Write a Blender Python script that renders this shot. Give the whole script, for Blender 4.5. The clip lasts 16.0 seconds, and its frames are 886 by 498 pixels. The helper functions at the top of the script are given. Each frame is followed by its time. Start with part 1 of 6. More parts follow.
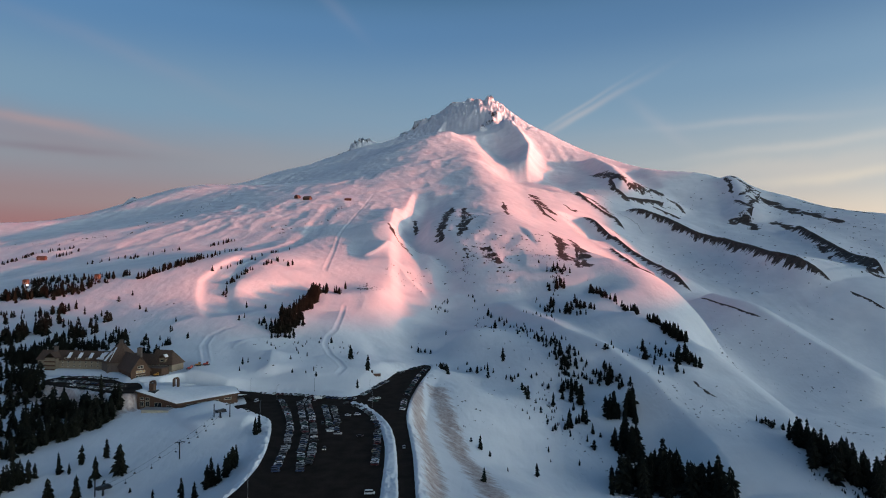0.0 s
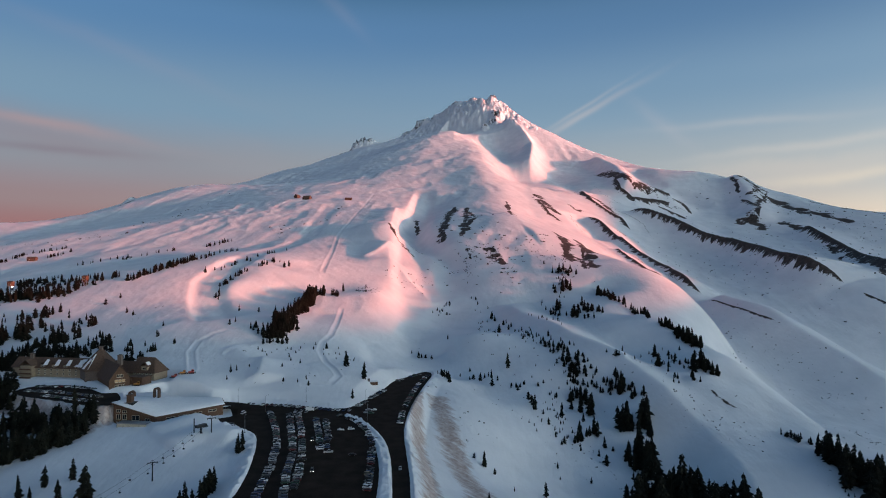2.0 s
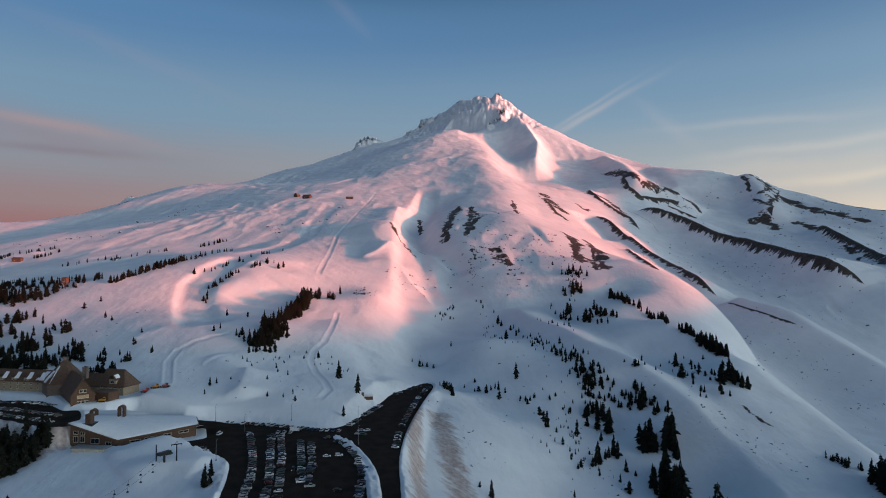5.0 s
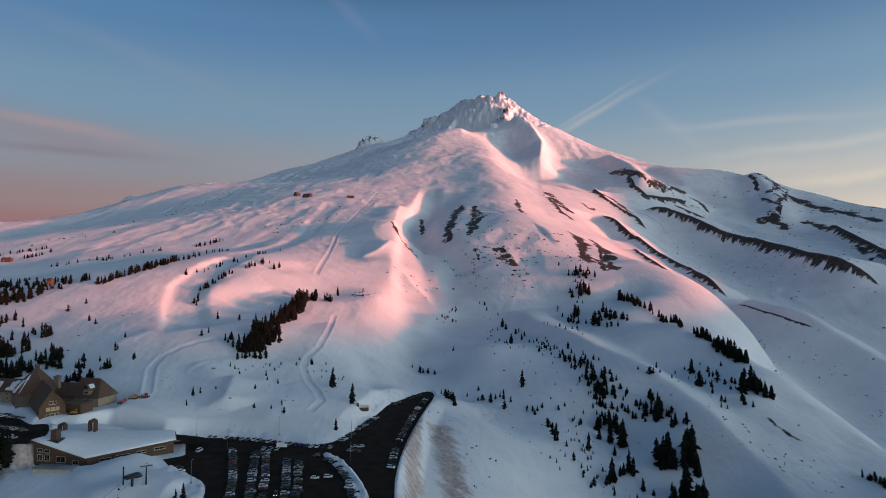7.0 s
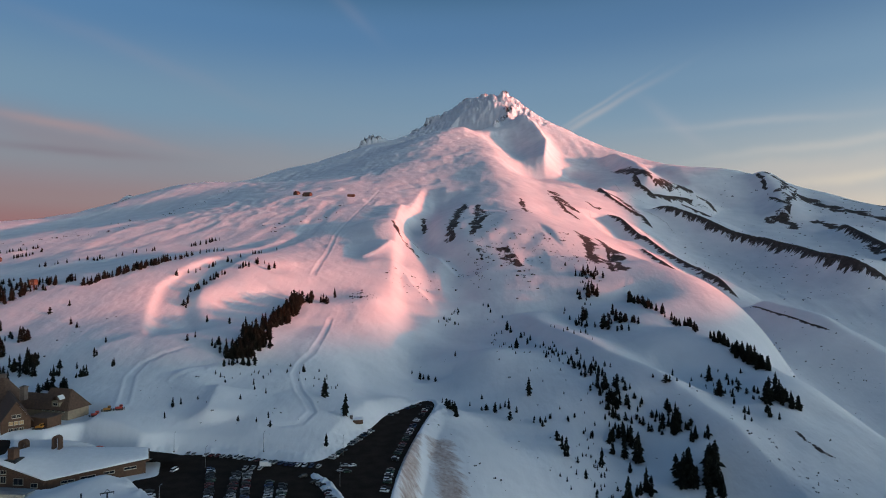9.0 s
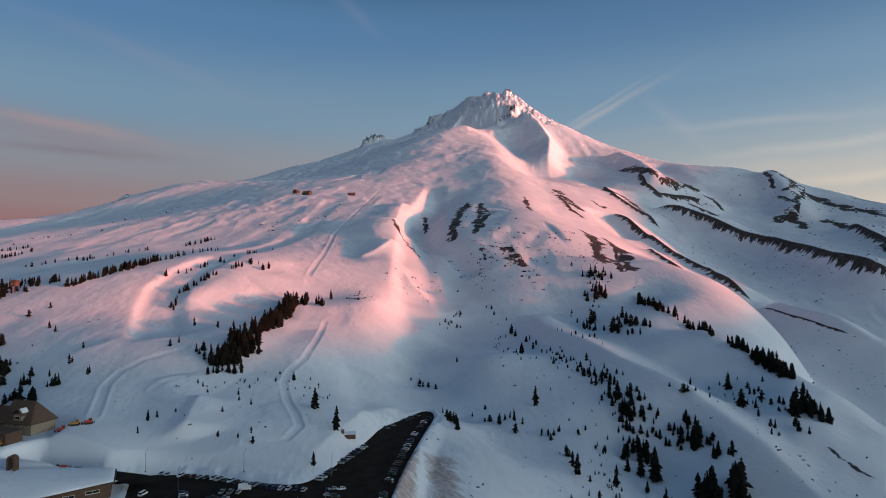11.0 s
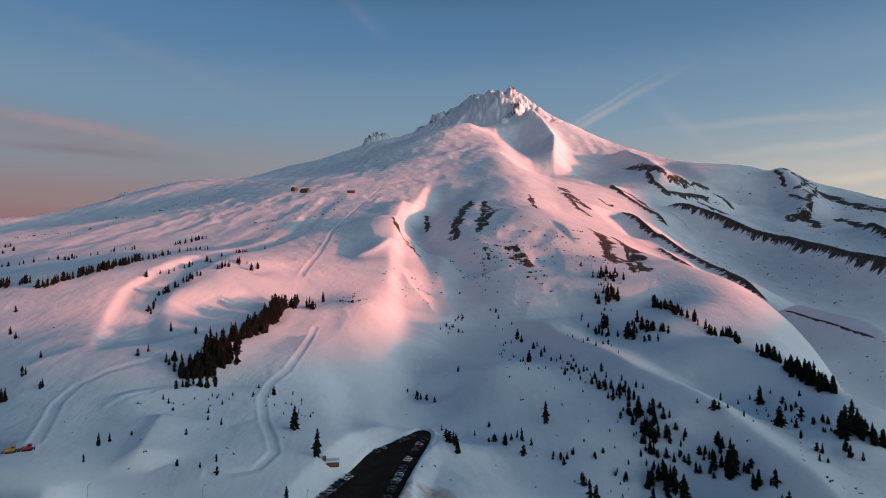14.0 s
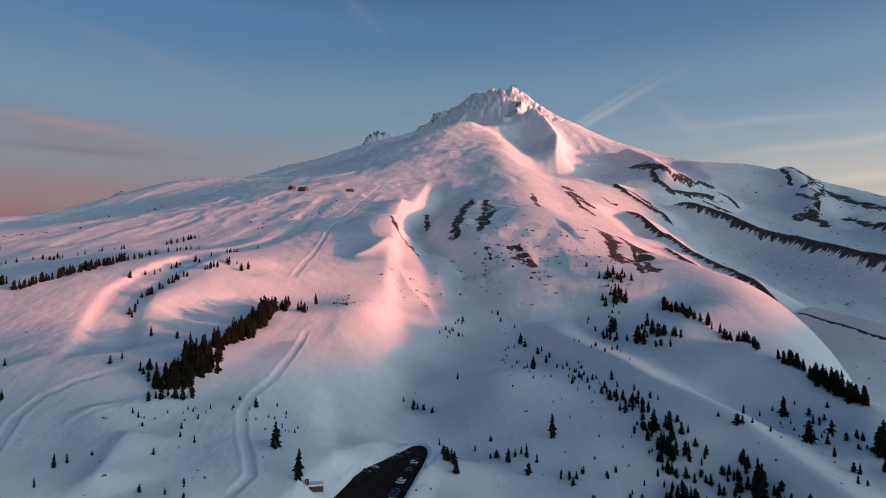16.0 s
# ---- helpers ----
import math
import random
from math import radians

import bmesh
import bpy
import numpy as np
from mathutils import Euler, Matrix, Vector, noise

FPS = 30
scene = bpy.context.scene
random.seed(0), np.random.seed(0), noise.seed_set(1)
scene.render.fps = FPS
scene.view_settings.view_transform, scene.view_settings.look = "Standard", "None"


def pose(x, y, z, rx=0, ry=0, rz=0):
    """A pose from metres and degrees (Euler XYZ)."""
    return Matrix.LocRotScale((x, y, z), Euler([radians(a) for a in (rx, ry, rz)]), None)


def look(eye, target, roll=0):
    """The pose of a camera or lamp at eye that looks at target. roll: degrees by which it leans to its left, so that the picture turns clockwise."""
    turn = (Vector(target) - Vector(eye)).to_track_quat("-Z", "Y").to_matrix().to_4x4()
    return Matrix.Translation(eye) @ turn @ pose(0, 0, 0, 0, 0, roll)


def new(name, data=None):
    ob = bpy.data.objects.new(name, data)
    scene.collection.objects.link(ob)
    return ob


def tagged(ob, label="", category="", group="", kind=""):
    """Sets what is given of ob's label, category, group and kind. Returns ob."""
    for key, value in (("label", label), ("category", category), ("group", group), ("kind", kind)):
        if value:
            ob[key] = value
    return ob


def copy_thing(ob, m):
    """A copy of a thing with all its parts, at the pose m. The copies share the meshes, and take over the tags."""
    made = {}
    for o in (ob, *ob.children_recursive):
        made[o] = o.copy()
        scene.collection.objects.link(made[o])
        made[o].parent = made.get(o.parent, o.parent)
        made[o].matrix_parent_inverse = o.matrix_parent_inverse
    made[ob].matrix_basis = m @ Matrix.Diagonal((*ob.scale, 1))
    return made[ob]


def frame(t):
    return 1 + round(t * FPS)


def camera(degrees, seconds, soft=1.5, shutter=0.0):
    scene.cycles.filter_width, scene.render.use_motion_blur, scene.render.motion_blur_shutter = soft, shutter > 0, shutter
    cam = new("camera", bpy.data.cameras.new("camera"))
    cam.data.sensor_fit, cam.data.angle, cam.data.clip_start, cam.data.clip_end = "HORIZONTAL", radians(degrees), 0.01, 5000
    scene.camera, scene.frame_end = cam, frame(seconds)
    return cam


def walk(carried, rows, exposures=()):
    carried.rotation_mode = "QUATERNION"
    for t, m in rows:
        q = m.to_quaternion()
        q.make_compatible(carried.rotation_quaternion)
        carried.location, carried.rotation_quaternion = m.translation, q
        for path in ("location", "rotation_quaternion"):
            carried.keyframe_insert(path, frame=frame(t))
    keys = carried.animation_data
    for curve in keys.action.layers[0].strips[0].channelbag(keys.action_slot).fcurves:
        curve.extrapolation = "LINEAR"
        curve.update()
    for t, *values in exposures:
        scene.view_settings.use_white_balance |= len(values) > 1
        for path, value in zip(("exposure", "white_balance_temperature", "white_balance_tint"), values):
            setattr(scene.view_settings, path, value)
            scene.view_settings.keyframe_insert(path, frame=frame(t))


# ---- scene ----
cam = camera(73.75, 16.0, soft=1.0)
PATH = [
    (0, 0.00, 0.00, 115.00, 91.300, -0.000, -0.000),
    (1, 0.62, 17.50, 115.40, 91.324, -0.004, 0.119),
    (2, 1.22, 35.01, 115.76, 91.347, -0.007, 0.249),
    (3, 1.81, 52.52, 116.09, 91.366, -0.012, 0.389),
    (4, 2.40, 70.03, 116.39, 91.382, -0.017, 0.536),
    (5, 2.97, 87.53, 116.66, 91.394, -0.023, 0.687),
    (6, 3.54, 105.03, 116.90, 91.402, -0.030, 0.842),
    (7, 4.11, 122.52, 117.12, 91.406, -0.038, 0.998),
    (8, 4.69, 140.00, 117.32, 91.406, -0.047, 1.153),
    (9, 5.27, 157.47, 117.51, 91.402, -0.057, 1.304),
    (10, 5.86, 174.92, 117.69, 91.396, -0.068, 1.450),
    (11, 6.46, 192.35, 117.85, 91.388, -0.080, 1.588),
    (12, 7.08, 209.77, 118.02, 91.378, -0.092, 1.716),
    (13, 7.72, 227.16, 118.18, 91.369, -0.104, 1.832),
    (14, 8.39, 244.52, 118.34, 91.360, -0.117, 1.934),
    (15, 9.08, 261.86, 118.51, 91.354, -0.129, 2.019),
    (16, 9.79, 279.17, 118.69, 91.352, -0.140, 2.085),
]
walk(cam, [(t, pose(*p)) for t, *p in PATH], exposures=[(0, 2.00), (8, 1.89), (16, 1.82)])

# ---- world, sun, exposure ----
SUN_AZIMUTH, SUN_HEIGHT = 18.0, 2.2  # degrees behind +x, above the horizon
TO_SUN = Vector((math.cos(radians(SUN_AZIMUTH)) * math.cos(radians(SUN_HEIGHT)),
                 -math.sin(radians(SUN_AZIMUTH)) * math.cos(radians(SUN_HEIGHT)),
                 math.sin(radians(SUN_HEIGHT))))

sun_data = bpy.data.lights.new("sun", "SUN")
sun_data.energy, sun_data.angle, sun_data.color = 1.65, radians(0.8), (1.0, 0.23, 0.135)
sun = new("sun", sun_data)
sun.matrix_world = look((2000, -500, 1500), Vector((2000, -500, 1500)) - TO_SUN)


def ramp_node(nt, stops, interp="EASE"):
    r = nt.nodes.new("ShaderNodeValToRGB")
    r.color_ramp.interpolation = interp
    while len(r.color_ramp.elements) < len(stops):
        r.color_ramp.elements.new(0.5)
    for e, (at, col) in zip(r.color_ramp.elements, stops):
        e.position, e.color = at, (*col, 1)
    return r


def make_world():
    world = bpy.data.worlds.new("dawn_sky")
    scene.world = world
    world.use_nodes = True
    nt = world.node_tree
    nt.nodes.clear()
    N, link = nt.nodes.new, nt.links.new
    out, bg = N("ShaderNodeOutputWorld"), N("ShaderNodeBackground")
    sky = N("ShaderNodeTexSky")
    sky.sky_type, sky.sun_disc = "NISHITA", False
    sky.sun_elevation, sky.sun_rotation = radians(SUN_HEIGHT), radians(90 + SUN_AZIMUTH)
    sky.altitude, sky.dust_density, sky.ozone_density = 1900, 1.0, 3.0
    co = N("ShaderNodeTexCoord")
    sep = N("ShaderNodeSeparateXYZ")
    link(co.outputs["Generated"], sep.inputs[0])

    def math_node(op, a, b=None, clamp=False):
        m = N("ShaderNodeMath")
        m.operation, m.use_clamp = op, clamp
        for i, v in enumerate((a, b)):
            if v is not None:
                if isinstance(v, (int, float)):
                    m.inputs[i].default_value = v
                else:
                    link(v, m.inputs[i])
        return m.outputs[0]

    def mix(fac, a, b, mode="MIX"):
        m = N("ShaderNodeMix")
        m.data_type, m.blend_type = "RGBA", mode
        if isinstance(fac, (int, float)):
            m.inputs[0].default_value = fac
        else:
            link(fac, m.inputs[0])
        for i, v in ((6, a), (7, b)):
            if isinstance(v, tuple):
                m.inputs[i].default_value = (*v, 1)
            else:
                link(v, m.inputs[i])
        return m.outputs[2]

    up = sep.outputs["Z"]
    # how far round to the sun, 0 at the far side, 1 beneath the sun
    flat = math_node("SQRT", math_node("ADD", math_node("MULTIPLY", sep.outputs["X"], sep.outputs["X"]),
                                       math_node("MULTIPLY", sep.outputs["Y"], sep.outputs["Y"])))
    toward = math_node("DIVIDE", math_node("ADD", math_node("MULTIPLY", sep.outputs["X"], TO_SUN.x),
                                           math_node("MULTIPLY", sep.outputs["Y"], TO_SUN.y)), math_node("MAXIMUM", flat, 0.001))
    east = math_node("MULTIPLY_ADD", toward, 0.5)
    east.node.inputs[2].default_value = 0.5
    lift = math_node("MULTIPLY", up, 2.2, clamp=True)
    # the two sides of the dawn sky, from the horizon up
    west = ramp_node(nt, WEST_SKY)
    sunward = ramp_node(nt, EAST_SKY)
    link(lift, west.inputs[0])
    link(lift, sunward.inputs[0])
    blend = ramp_node(nt, [(0.0, (0, 0, 0)), (0.16, (0.0, 0.0, 0.0)), (0.40, (0.42, 0.42, 0.42)), (0.70, (0.85, 0.85, 0.85)), (1.0, (1, 1, 1))], "B_SPLINE")
    link(east, blend.inputs[0])
    dome = mix(blend.outputs[0], west.outputs[0], sunward.outputs[0])
    over = N("ShaderNodeMapRange")
    over.interpolation_type = "SMOOTHSTEP"
    over.inputs[1].default_value, over.inputs[2].default_value = 0.44, 0.75
    link(up, over.inputs[0])
    dome = mix(over.outputs[0], dome, ZENITH)
    # glow low over the rising sun
    glow = math_node("POWER", math_node("MAXIMUM", east, 0.0), 12.0)
    glow = math_node("MULTIPLY", glow, math_node("POWER", math_node("SUBTRACT", 1.0, math_node("ABSOLUTE", up)), 5.6))
    dome = mix(math_node("MULTIPLY", glow, 1.0, clamp=True), dome, GLOW)

    # thin high cloud: long streaks low in the west, wisps to the east
    def cloud(scale, stretch, seed, lo, hi):
        mp = N("ShaderNodeMapping")
        mp.inputs["Location"].default_value = (seed, seed * 0.7, seed * 1.3)
        mp.inputs["Scale"].default_value = (scale, scale, scale * stretch)
        link(co.outputs["Generated"], mp.inputs[0])
        nz = N("ShaderNodeTexNoise")
        nz.inputs["Scale"].default_value, nz.inputs["Detail"].default_value = 1.0, 7
        nz.inputs["Roughness"].default_value, nz.inputs["Distortion"].default_value = 0.55, 0.5
        link(mp.outputs[0], nz.inputs["Vector"])
        mr = N("ShaderNodeMapRange")
        mr.interpolation_type = "SMOOTHSTEP"
        mr.inputs[1].default_value, mr.inputs[2].default_value = lo, hi
        link(nz.outputs["Fac"], mr.inputs[0])
        return mr.outputs[0]

    def band(lo, mid, hi, v):
        r = ramp_node(nt, [(max(lo, 0), (0, 0, 0)), (mid, (1, 1, 1)), (hi, (0, 0, 0))], "EASE")
        link(v, r.inputs[0])
        return r.outputs[0]

    veil = math_node("MULTIPLY", cloud(2.2, 5.0, 3.1, 0.42, 0.75), band(0.02, 0.2, 0.75, lift))
    dome = mix(math_node("MULTIPLY", veil, 0.2), dome, mix(blend.outputs[0], VEIL_WEST, VEIL_EAST))

    def streak(centre, along_dir, length, width, softness, strength, colour, dome, ragged=0.35):
        """One named cloud: an elongated patch on the sky about the direction centre."""
        c = Vector(centre).normalized()
        a = (Vector(along_dir) - c * Vector(along_dir).dot(c)).normalized()
        b = c.cross(a)

        def dot(v):
            d = N("ShaderNodeVectorMath")
            d.operation = "DOT_PRODUCT"
            link(co.outputs["Generated"], d.inputs[0])
            d.inputs[1].default_value = v
            return d.outputs["Value"]

        wob = N("ShaderNodeTexNoise")
        wob.inputs["Scale"].default_value, wob.inputs["Detail"].default_value = 14.0, 5
        link(co.outputs["Generated"], wob.inputs["Vector"])
        s = math_node("DIVIDE", dot(a), length)
        t = math_node("DIVIDE", math_node("ADD", dot(b), math_node("MULTIPLY", math_node("SUBTRACT", wob.outputs["Fac"], 0.5), width * ragged * 4)), width)
        r2 = math_node("ADD", math_node("MULTIPLY", s, s), math_node("MULTIPLY", t, t))
        m = math_node("POWER", 2.718, math_node("MULTIPLY", r2, -softness))
        m = math_node("MULTIPLY", m, math_node("GREATER_THAN", dot(c), 0.0))
        return mix(math_node("MULTIPLY", m, strength, clamp=True), dome, colour)

    for args in STREAKS:
        dome = streak(*args[:7], dome, *args[7:])
    both = mix(1.0, dome, mix(1.0, sky.outputs[0], (0.025, 0.025, 0.025), "MULTIPLY"), "ADD")
    link(both, bg.inputs[0])
    bg.inputs[1].default_value = 0.25
    link(bg.outputs[0], out.inputs[0])


# colours of the sky from the horizon up, away from the sun and towards it
WEST_SKY = [(0.0, (0.20, 0.06, 0.08)), (0.11, (0.30, 0.125, 0.135)), (0.21, (0.29, 0.19, 0.195)), (0.34, (0.255, 0.257, 0.283)), (0.52, (0.182, 0.29, 0.39)), (0.80, (0.096, 0.213, 0.385)), (1.0, (0.040, 0.118, 0.205))]
EAST_SKY = [(0.0, (1.0, 0.75, 0.45)), (0.12, (0.85, 0.72, 0.55)), (0.32, (0.43, 0.50, 0.52)), (0.60, (0.195, 0.315, 0.445)), (0.85, (0.095, 0.185, 0.32)), (1.0, (0.042, 0.120, 0.21))]
GLOW = (12.0, 13.2, 12.8)
ZENITH = (0.062, 0.112, 0.198)
VEIL_WEST, VEIL_EAST = (0.30, 0.25, 0.27), (0.60, 0.58, 0.56)



STREAKS = [
    ((-0.69, 1, 0.222), (1, 0.6, -0.20), 0.17, 0.024, 1.0, 0.60, (0.27, 0.222, 0.24)),
    ((-0.69, 1, 0.243), (1, 0.6, -0.10), 0.085, 0.007, 1.0, 0.50, (0.43, 0.28, 0.265), 0.5),
    ((-0.60, 1, 0.222), (1, 0.6, -0.15), 0.11, 0.008, 1.0, 0.30, (0.37, 0.27, 0.27), 0.5),
    ((-0.68, 1, 0.196), (1, 0.6, 0.0), 0.10, 0.006, 1.0, 0.55, (0.215, 0.17, 0.195)),
    ((0.25, 1, 0.262), (1, 0, 0.55), 0.085, 0.005, 1.0, 0.34, (0.50, 0.47, 0.48)),
    ((0.23, 1, 0.262), (1, 0, 0.62), 0.07, 0.003, 1.0, 0.30, (0.52, 0.49, 0.49)),
    ((0.21, 1, 0.236), (1, 0, 0.62), 0.05, 0.004, 1.0, 0.32, (0.52, 0.49, 0.49)),
    ((0.37, 1, 0.235), (1, 0, -0.75), 0.06, 0.010, 1.0, 0.14, (0.55, 0.50, 0.52)),
    ((0.62, 1, 0.165), (1, -0.5, 0.05), 0.22, 0.020, 1.0, 0.35, (0.75, 0.62, 0.50)),
    ((0.64, 1, 0.205), (1, -0.3, 0.10), 0.15, 0.007, 1.0, 0.30, (0.72, 0.64, 0.56), 0.6),
    ((0.52, 1, 0.240), (1, -0.3, 0.02), 0.12, 0.006, 1.0, 0.20, (0.66, 0.60, 0.56), 0.6),
    ((0.70, 1, 0.150), (1, -0.4, 0.08), 0.13, 0.009, 1.0, 0.40, (0.86, 0.72, 0.54), 0.5),
    ((-0.18, 1, 0.43), (1, 0.2, -0.9), 0.05, 0.010, 1.0, 0.12, (0.36, 0.34, 0.42)),
    ((-0.55, 1, 0.36), (1, 0.4, -0.35), 0.16, 0.012, 1.0, 0.13, (0.34, 0.31, 0.37)),
]
make_world()


# ---- materials ----
def material(name, colour=(0.5, 0.5, 0.5), rough=0.7, metal=0.0, grain=0.0, scale=1.0, bump=0.0, specular=0.5):
    """A plain painted, wooden or stone surface with grain at two scales."""
    m = bpy.data.materials.new(name)
    m.use_nodes = True
    nt = m.node_tree
    b = nt.nodes["Principled BSDF"]
    b.inputs["Base Color"].default_value = (*colour, 1)
    b.inputs["Roughness"].default_value, b.inputs["Metallic"].default_value = rough, metal
    b.inputs["Specular IOR Level"].default_value = specular
    if grain:
        co = nt.nodes.new("ShaderNodeTexCoord")
        total = None
        for k, amount in ((1.0, 0.6), (9.0, 0.4)):
            nz = nt.nodes.new("ShaderNodeTexNoise")
            nz.inputs["Scale"].default_value, nz.inputs["Detail"].default_value = scale * k, 4
            nt.links.new(co.outputs["Object"], nz.inputs["Vector"])
            mu = nt.nodes.new("ShaderNodeMath")
            mu.operation = "MULTIPLY"
            mu.inputs[1].default_value = amount
            nt.links.new(nz.outputs["Fac"], mu.inputs[0])
            if total:
                ad = nt.nodes.new("ShaderNodeMath")
                nt.links.new(total, ad.inputs[0])
                nt.links.new(mu.outputs[0], ad.inputs[1])
                total = ad.outputs[0]
            else:
                total = mu.outputs[0]
        lo = tuple(c * (1 - grain) for c in colour)
        hi = tuple(min(c * (1 + grain), 1) for c in colour)
        r = ramp_node(nt, [(0.3, lo), (0.7, hi)], "LINEAR")
        nt.links.new(total, r.inputs[0])
        nt.links.new(r.outputs[0], b.inputs["Base Color"])
        if bump:
            bp = nt.nodes.new("ShaderNodeBump")
            bp.inputs["Strength"].default_value, bp.inputs["Distance"].default_value = 0.6, bump
            nt.links.new(total, bp.inputs["Height"])
            nt.links.new(bp.outputs[0], b.inputs["Normal"])
    return m


def snow_ground():
    """Wind-packed snow with bare rock, mud and groomed lanes where the ground's own masks say so."""
    m = bpy.data.materials.new("snow_ground")
    m.use_nodes = True
    nt = m.node_tree
    N, link = nt.nodes.new, nt.links.new
    b = nt.nodes["Principled BSDF"]
    co = N("ShaderNodeTexCoord")

    def noise_node(scale, detail=5, rough=0.55, stretch=(1, 1, 1), turn=0):
        mp = N("ShaderNodeMapping")
        mp.vector_type = "TEXTURE" if turn else "POINT"
        mp.inputs["Rotation"].default_value = (0, 0, radians(turn))
        mp.inputs["Scale"].default_value = tuple(1 / s for s in stretch) if turn else stretch
        link(co.outputs["Object"], mp.inputs[0])
        nz = N("ShaderNodeTexNoise")
        nz.inputs["Scale"].default_value, nz.inputs["Detail"].default_value, nz.inputs["Roughness"].default_value = scale, detail, rough
        link(mp.outputs[0], nz.inputs["Vector"])
        return nz.outputs["Fac"]

    def mask(name, grain, lo, hi, weight=1.0):
        at = N("ShaderNodeAttribute")
        at.attribute_name = name
        ad = N("ShaderNodeMath")
        ad.operation = "MULTIPLY_ADD"
        link(grain, ad.inputs[0])
        ad.inputs[1].default_value = weight
        link(at.outputs["Fac"], ad.inputs[2])
        mr = N("ShaderNodeMapRange")
        mr.inputs[1].default_value, mr.inputs[2].default_value = lo, hi
        link(ad.outputs[0], mr.inputs[0])
        return mr.outputs[0]

    def mix(fac, a, c):
        x = N("ShaderNodeMix")
        x.data_type = "RGBA"
        link(fac, x.inputs[0])
        for i, v in ((6, a), (7, c)):
            if isinstance(v, tuple):
                x.inputs[i].default_value = (*v, 1)
            else:
                link(v, x.inputs[i])
        return x.outputs[2]

    snow = ramp_node(nt, [(0.3, (0.74, 0.75, 0.77)), (0.7, (0.86, 0.86, 0.87))], "LINEAR")
    link(noise_node(0.02, 6), snow.inputs[0])
    rock = ramp_node(nt, [(0.3, (0.030, 0.024, 0.021)), (0.55, (0.072, 0.055, 0.047)), (0.75, (0.14, 0.108, 0.09))], "LINEAR")
    link(noise_node(0.12, 8, 0.65), rock.inputs[0])
    mud = ramp_node(nt, [(0.3, (0.36, 0.27, 0.24)), (0.7, (0.60, 0.52, 0.49))], "LINEAR")
    link(noise_node(0.3, 6), mud.inputs[0])
    colour = mix(mask("mud", noise_node(0.22, 9, 0.7, (0.35, 1.0, 0.35), -38), 1.08, 1.32), snow.outputs[0], mud.outputs[0])
    streak = N("ShaderNodeMath")
    streak.operation = "ADD"
    link(noise_node(0.10, 9, 0.74, (1.0, 0.7, 0.3)), streak.inputs[0])
    link(noise_node(0.075, 6, 0.6, (1.0, 0.16, 0.4), 45), streak.inputs[1])
    half = N("ShaderNodeMath")
    half.operation = "MULTIPLY"
    half.inputs[1].default_value = 0.5
    link(streak.outputs[0], half.inputs[0])
    bare = mask("rock", half.outputs[0], 1.36, 1.46, 1.8)
    colour = mix(bare, colour, rock.outputs[0])

    # rock walls under the moraine rims, running out downhill in tongues
    def calc(op, a, c=None, clamp=False):
        x = N("ShaderNodeMath")
        x.operation, x.use_clamp = op, clamp
        for i, v in enumerate((a, c)):
            if isinstance(v, (int, float)):
                x.inputs[i].default_value = v
            elif v is not None:
                link(v, x.inputs[i])
        return x.outputs[0]

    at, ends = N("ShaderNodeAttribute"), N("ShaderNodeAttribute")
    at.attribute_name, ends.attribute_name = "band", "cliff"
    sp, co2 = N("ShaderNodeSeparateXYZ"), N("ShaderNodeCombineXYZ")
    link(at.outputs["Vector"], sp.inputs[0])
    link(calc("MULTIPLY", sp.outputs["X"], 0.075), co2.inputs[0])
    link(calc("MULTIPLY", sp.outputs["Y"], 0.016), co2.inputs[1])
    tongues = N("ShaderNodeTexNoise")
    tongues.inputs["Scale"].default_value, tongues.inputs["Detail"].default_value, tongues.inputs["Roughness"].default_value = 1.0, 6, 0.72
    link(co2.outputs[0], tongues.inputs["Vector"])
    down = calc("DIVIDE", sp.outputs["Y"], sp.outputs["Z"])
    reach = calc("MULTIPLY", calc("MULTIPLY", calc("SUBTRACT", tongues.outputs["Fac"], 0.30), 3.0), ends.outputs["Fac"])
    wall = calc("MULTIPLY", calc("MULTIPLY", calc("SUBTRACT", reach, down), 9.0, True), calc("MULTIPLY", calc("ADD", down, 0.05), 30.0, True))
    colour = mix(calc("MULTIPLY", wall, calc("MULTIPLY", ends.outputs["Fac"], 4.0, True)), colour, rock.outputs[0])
    link(colour, b.inputs["Base Color"])
    b.inputs["Roughness"].default_value, b.inputs["Specular IOR Level"].default_value = 0.75, 0.25
    bump = N("ShaderNodeBump")
    bump.inputs["Strength"].default_value, bump.inputs["Distance"].default_value = 0.7, 1.0
    link(noise_node(0.16, 7, 0.55, (1, 0.5, 1)), bump.inputs["Height"])
    link(bump.outputs[0], b.inputs["Normal"])
    return m


SNOW_GROUND = snow_ground()
SNOW = material("packed_snow", (0.80, 0.81, 0.83), 0.75, grain=0.06, scale=0.4, bump=0.15, specular=0.25)
ASPHALT = material("asphalt", (0.030, 0.021, 0.016), 0.95, grain=0.45, scale=0.12, specular=0.06)

# ---- the lie of the land ----
SPINES, RIDGES, OUTCROPS, TRACKS = [], [], [], []


def spine(*pts):
    """A crest, floor or foot line that the ground follows."""
    SPINES.extend(pts)


def ridge(amp, left, right, *pts, power=2.0):
    """A crest (amp > 0) or gully (amp < 0) laid on the ground, its fall to either side in metres."""
    RIDGES.append((amp, left, right, np.array(pts, float), power))


def outcrop(width, *pts, side=0, ragged=1.0):
    """A band of bare rock. side 1 / -1: only to the right / left of the line."""
    OUTCROPS.append((width, np.array(pts, float), side, ragged))


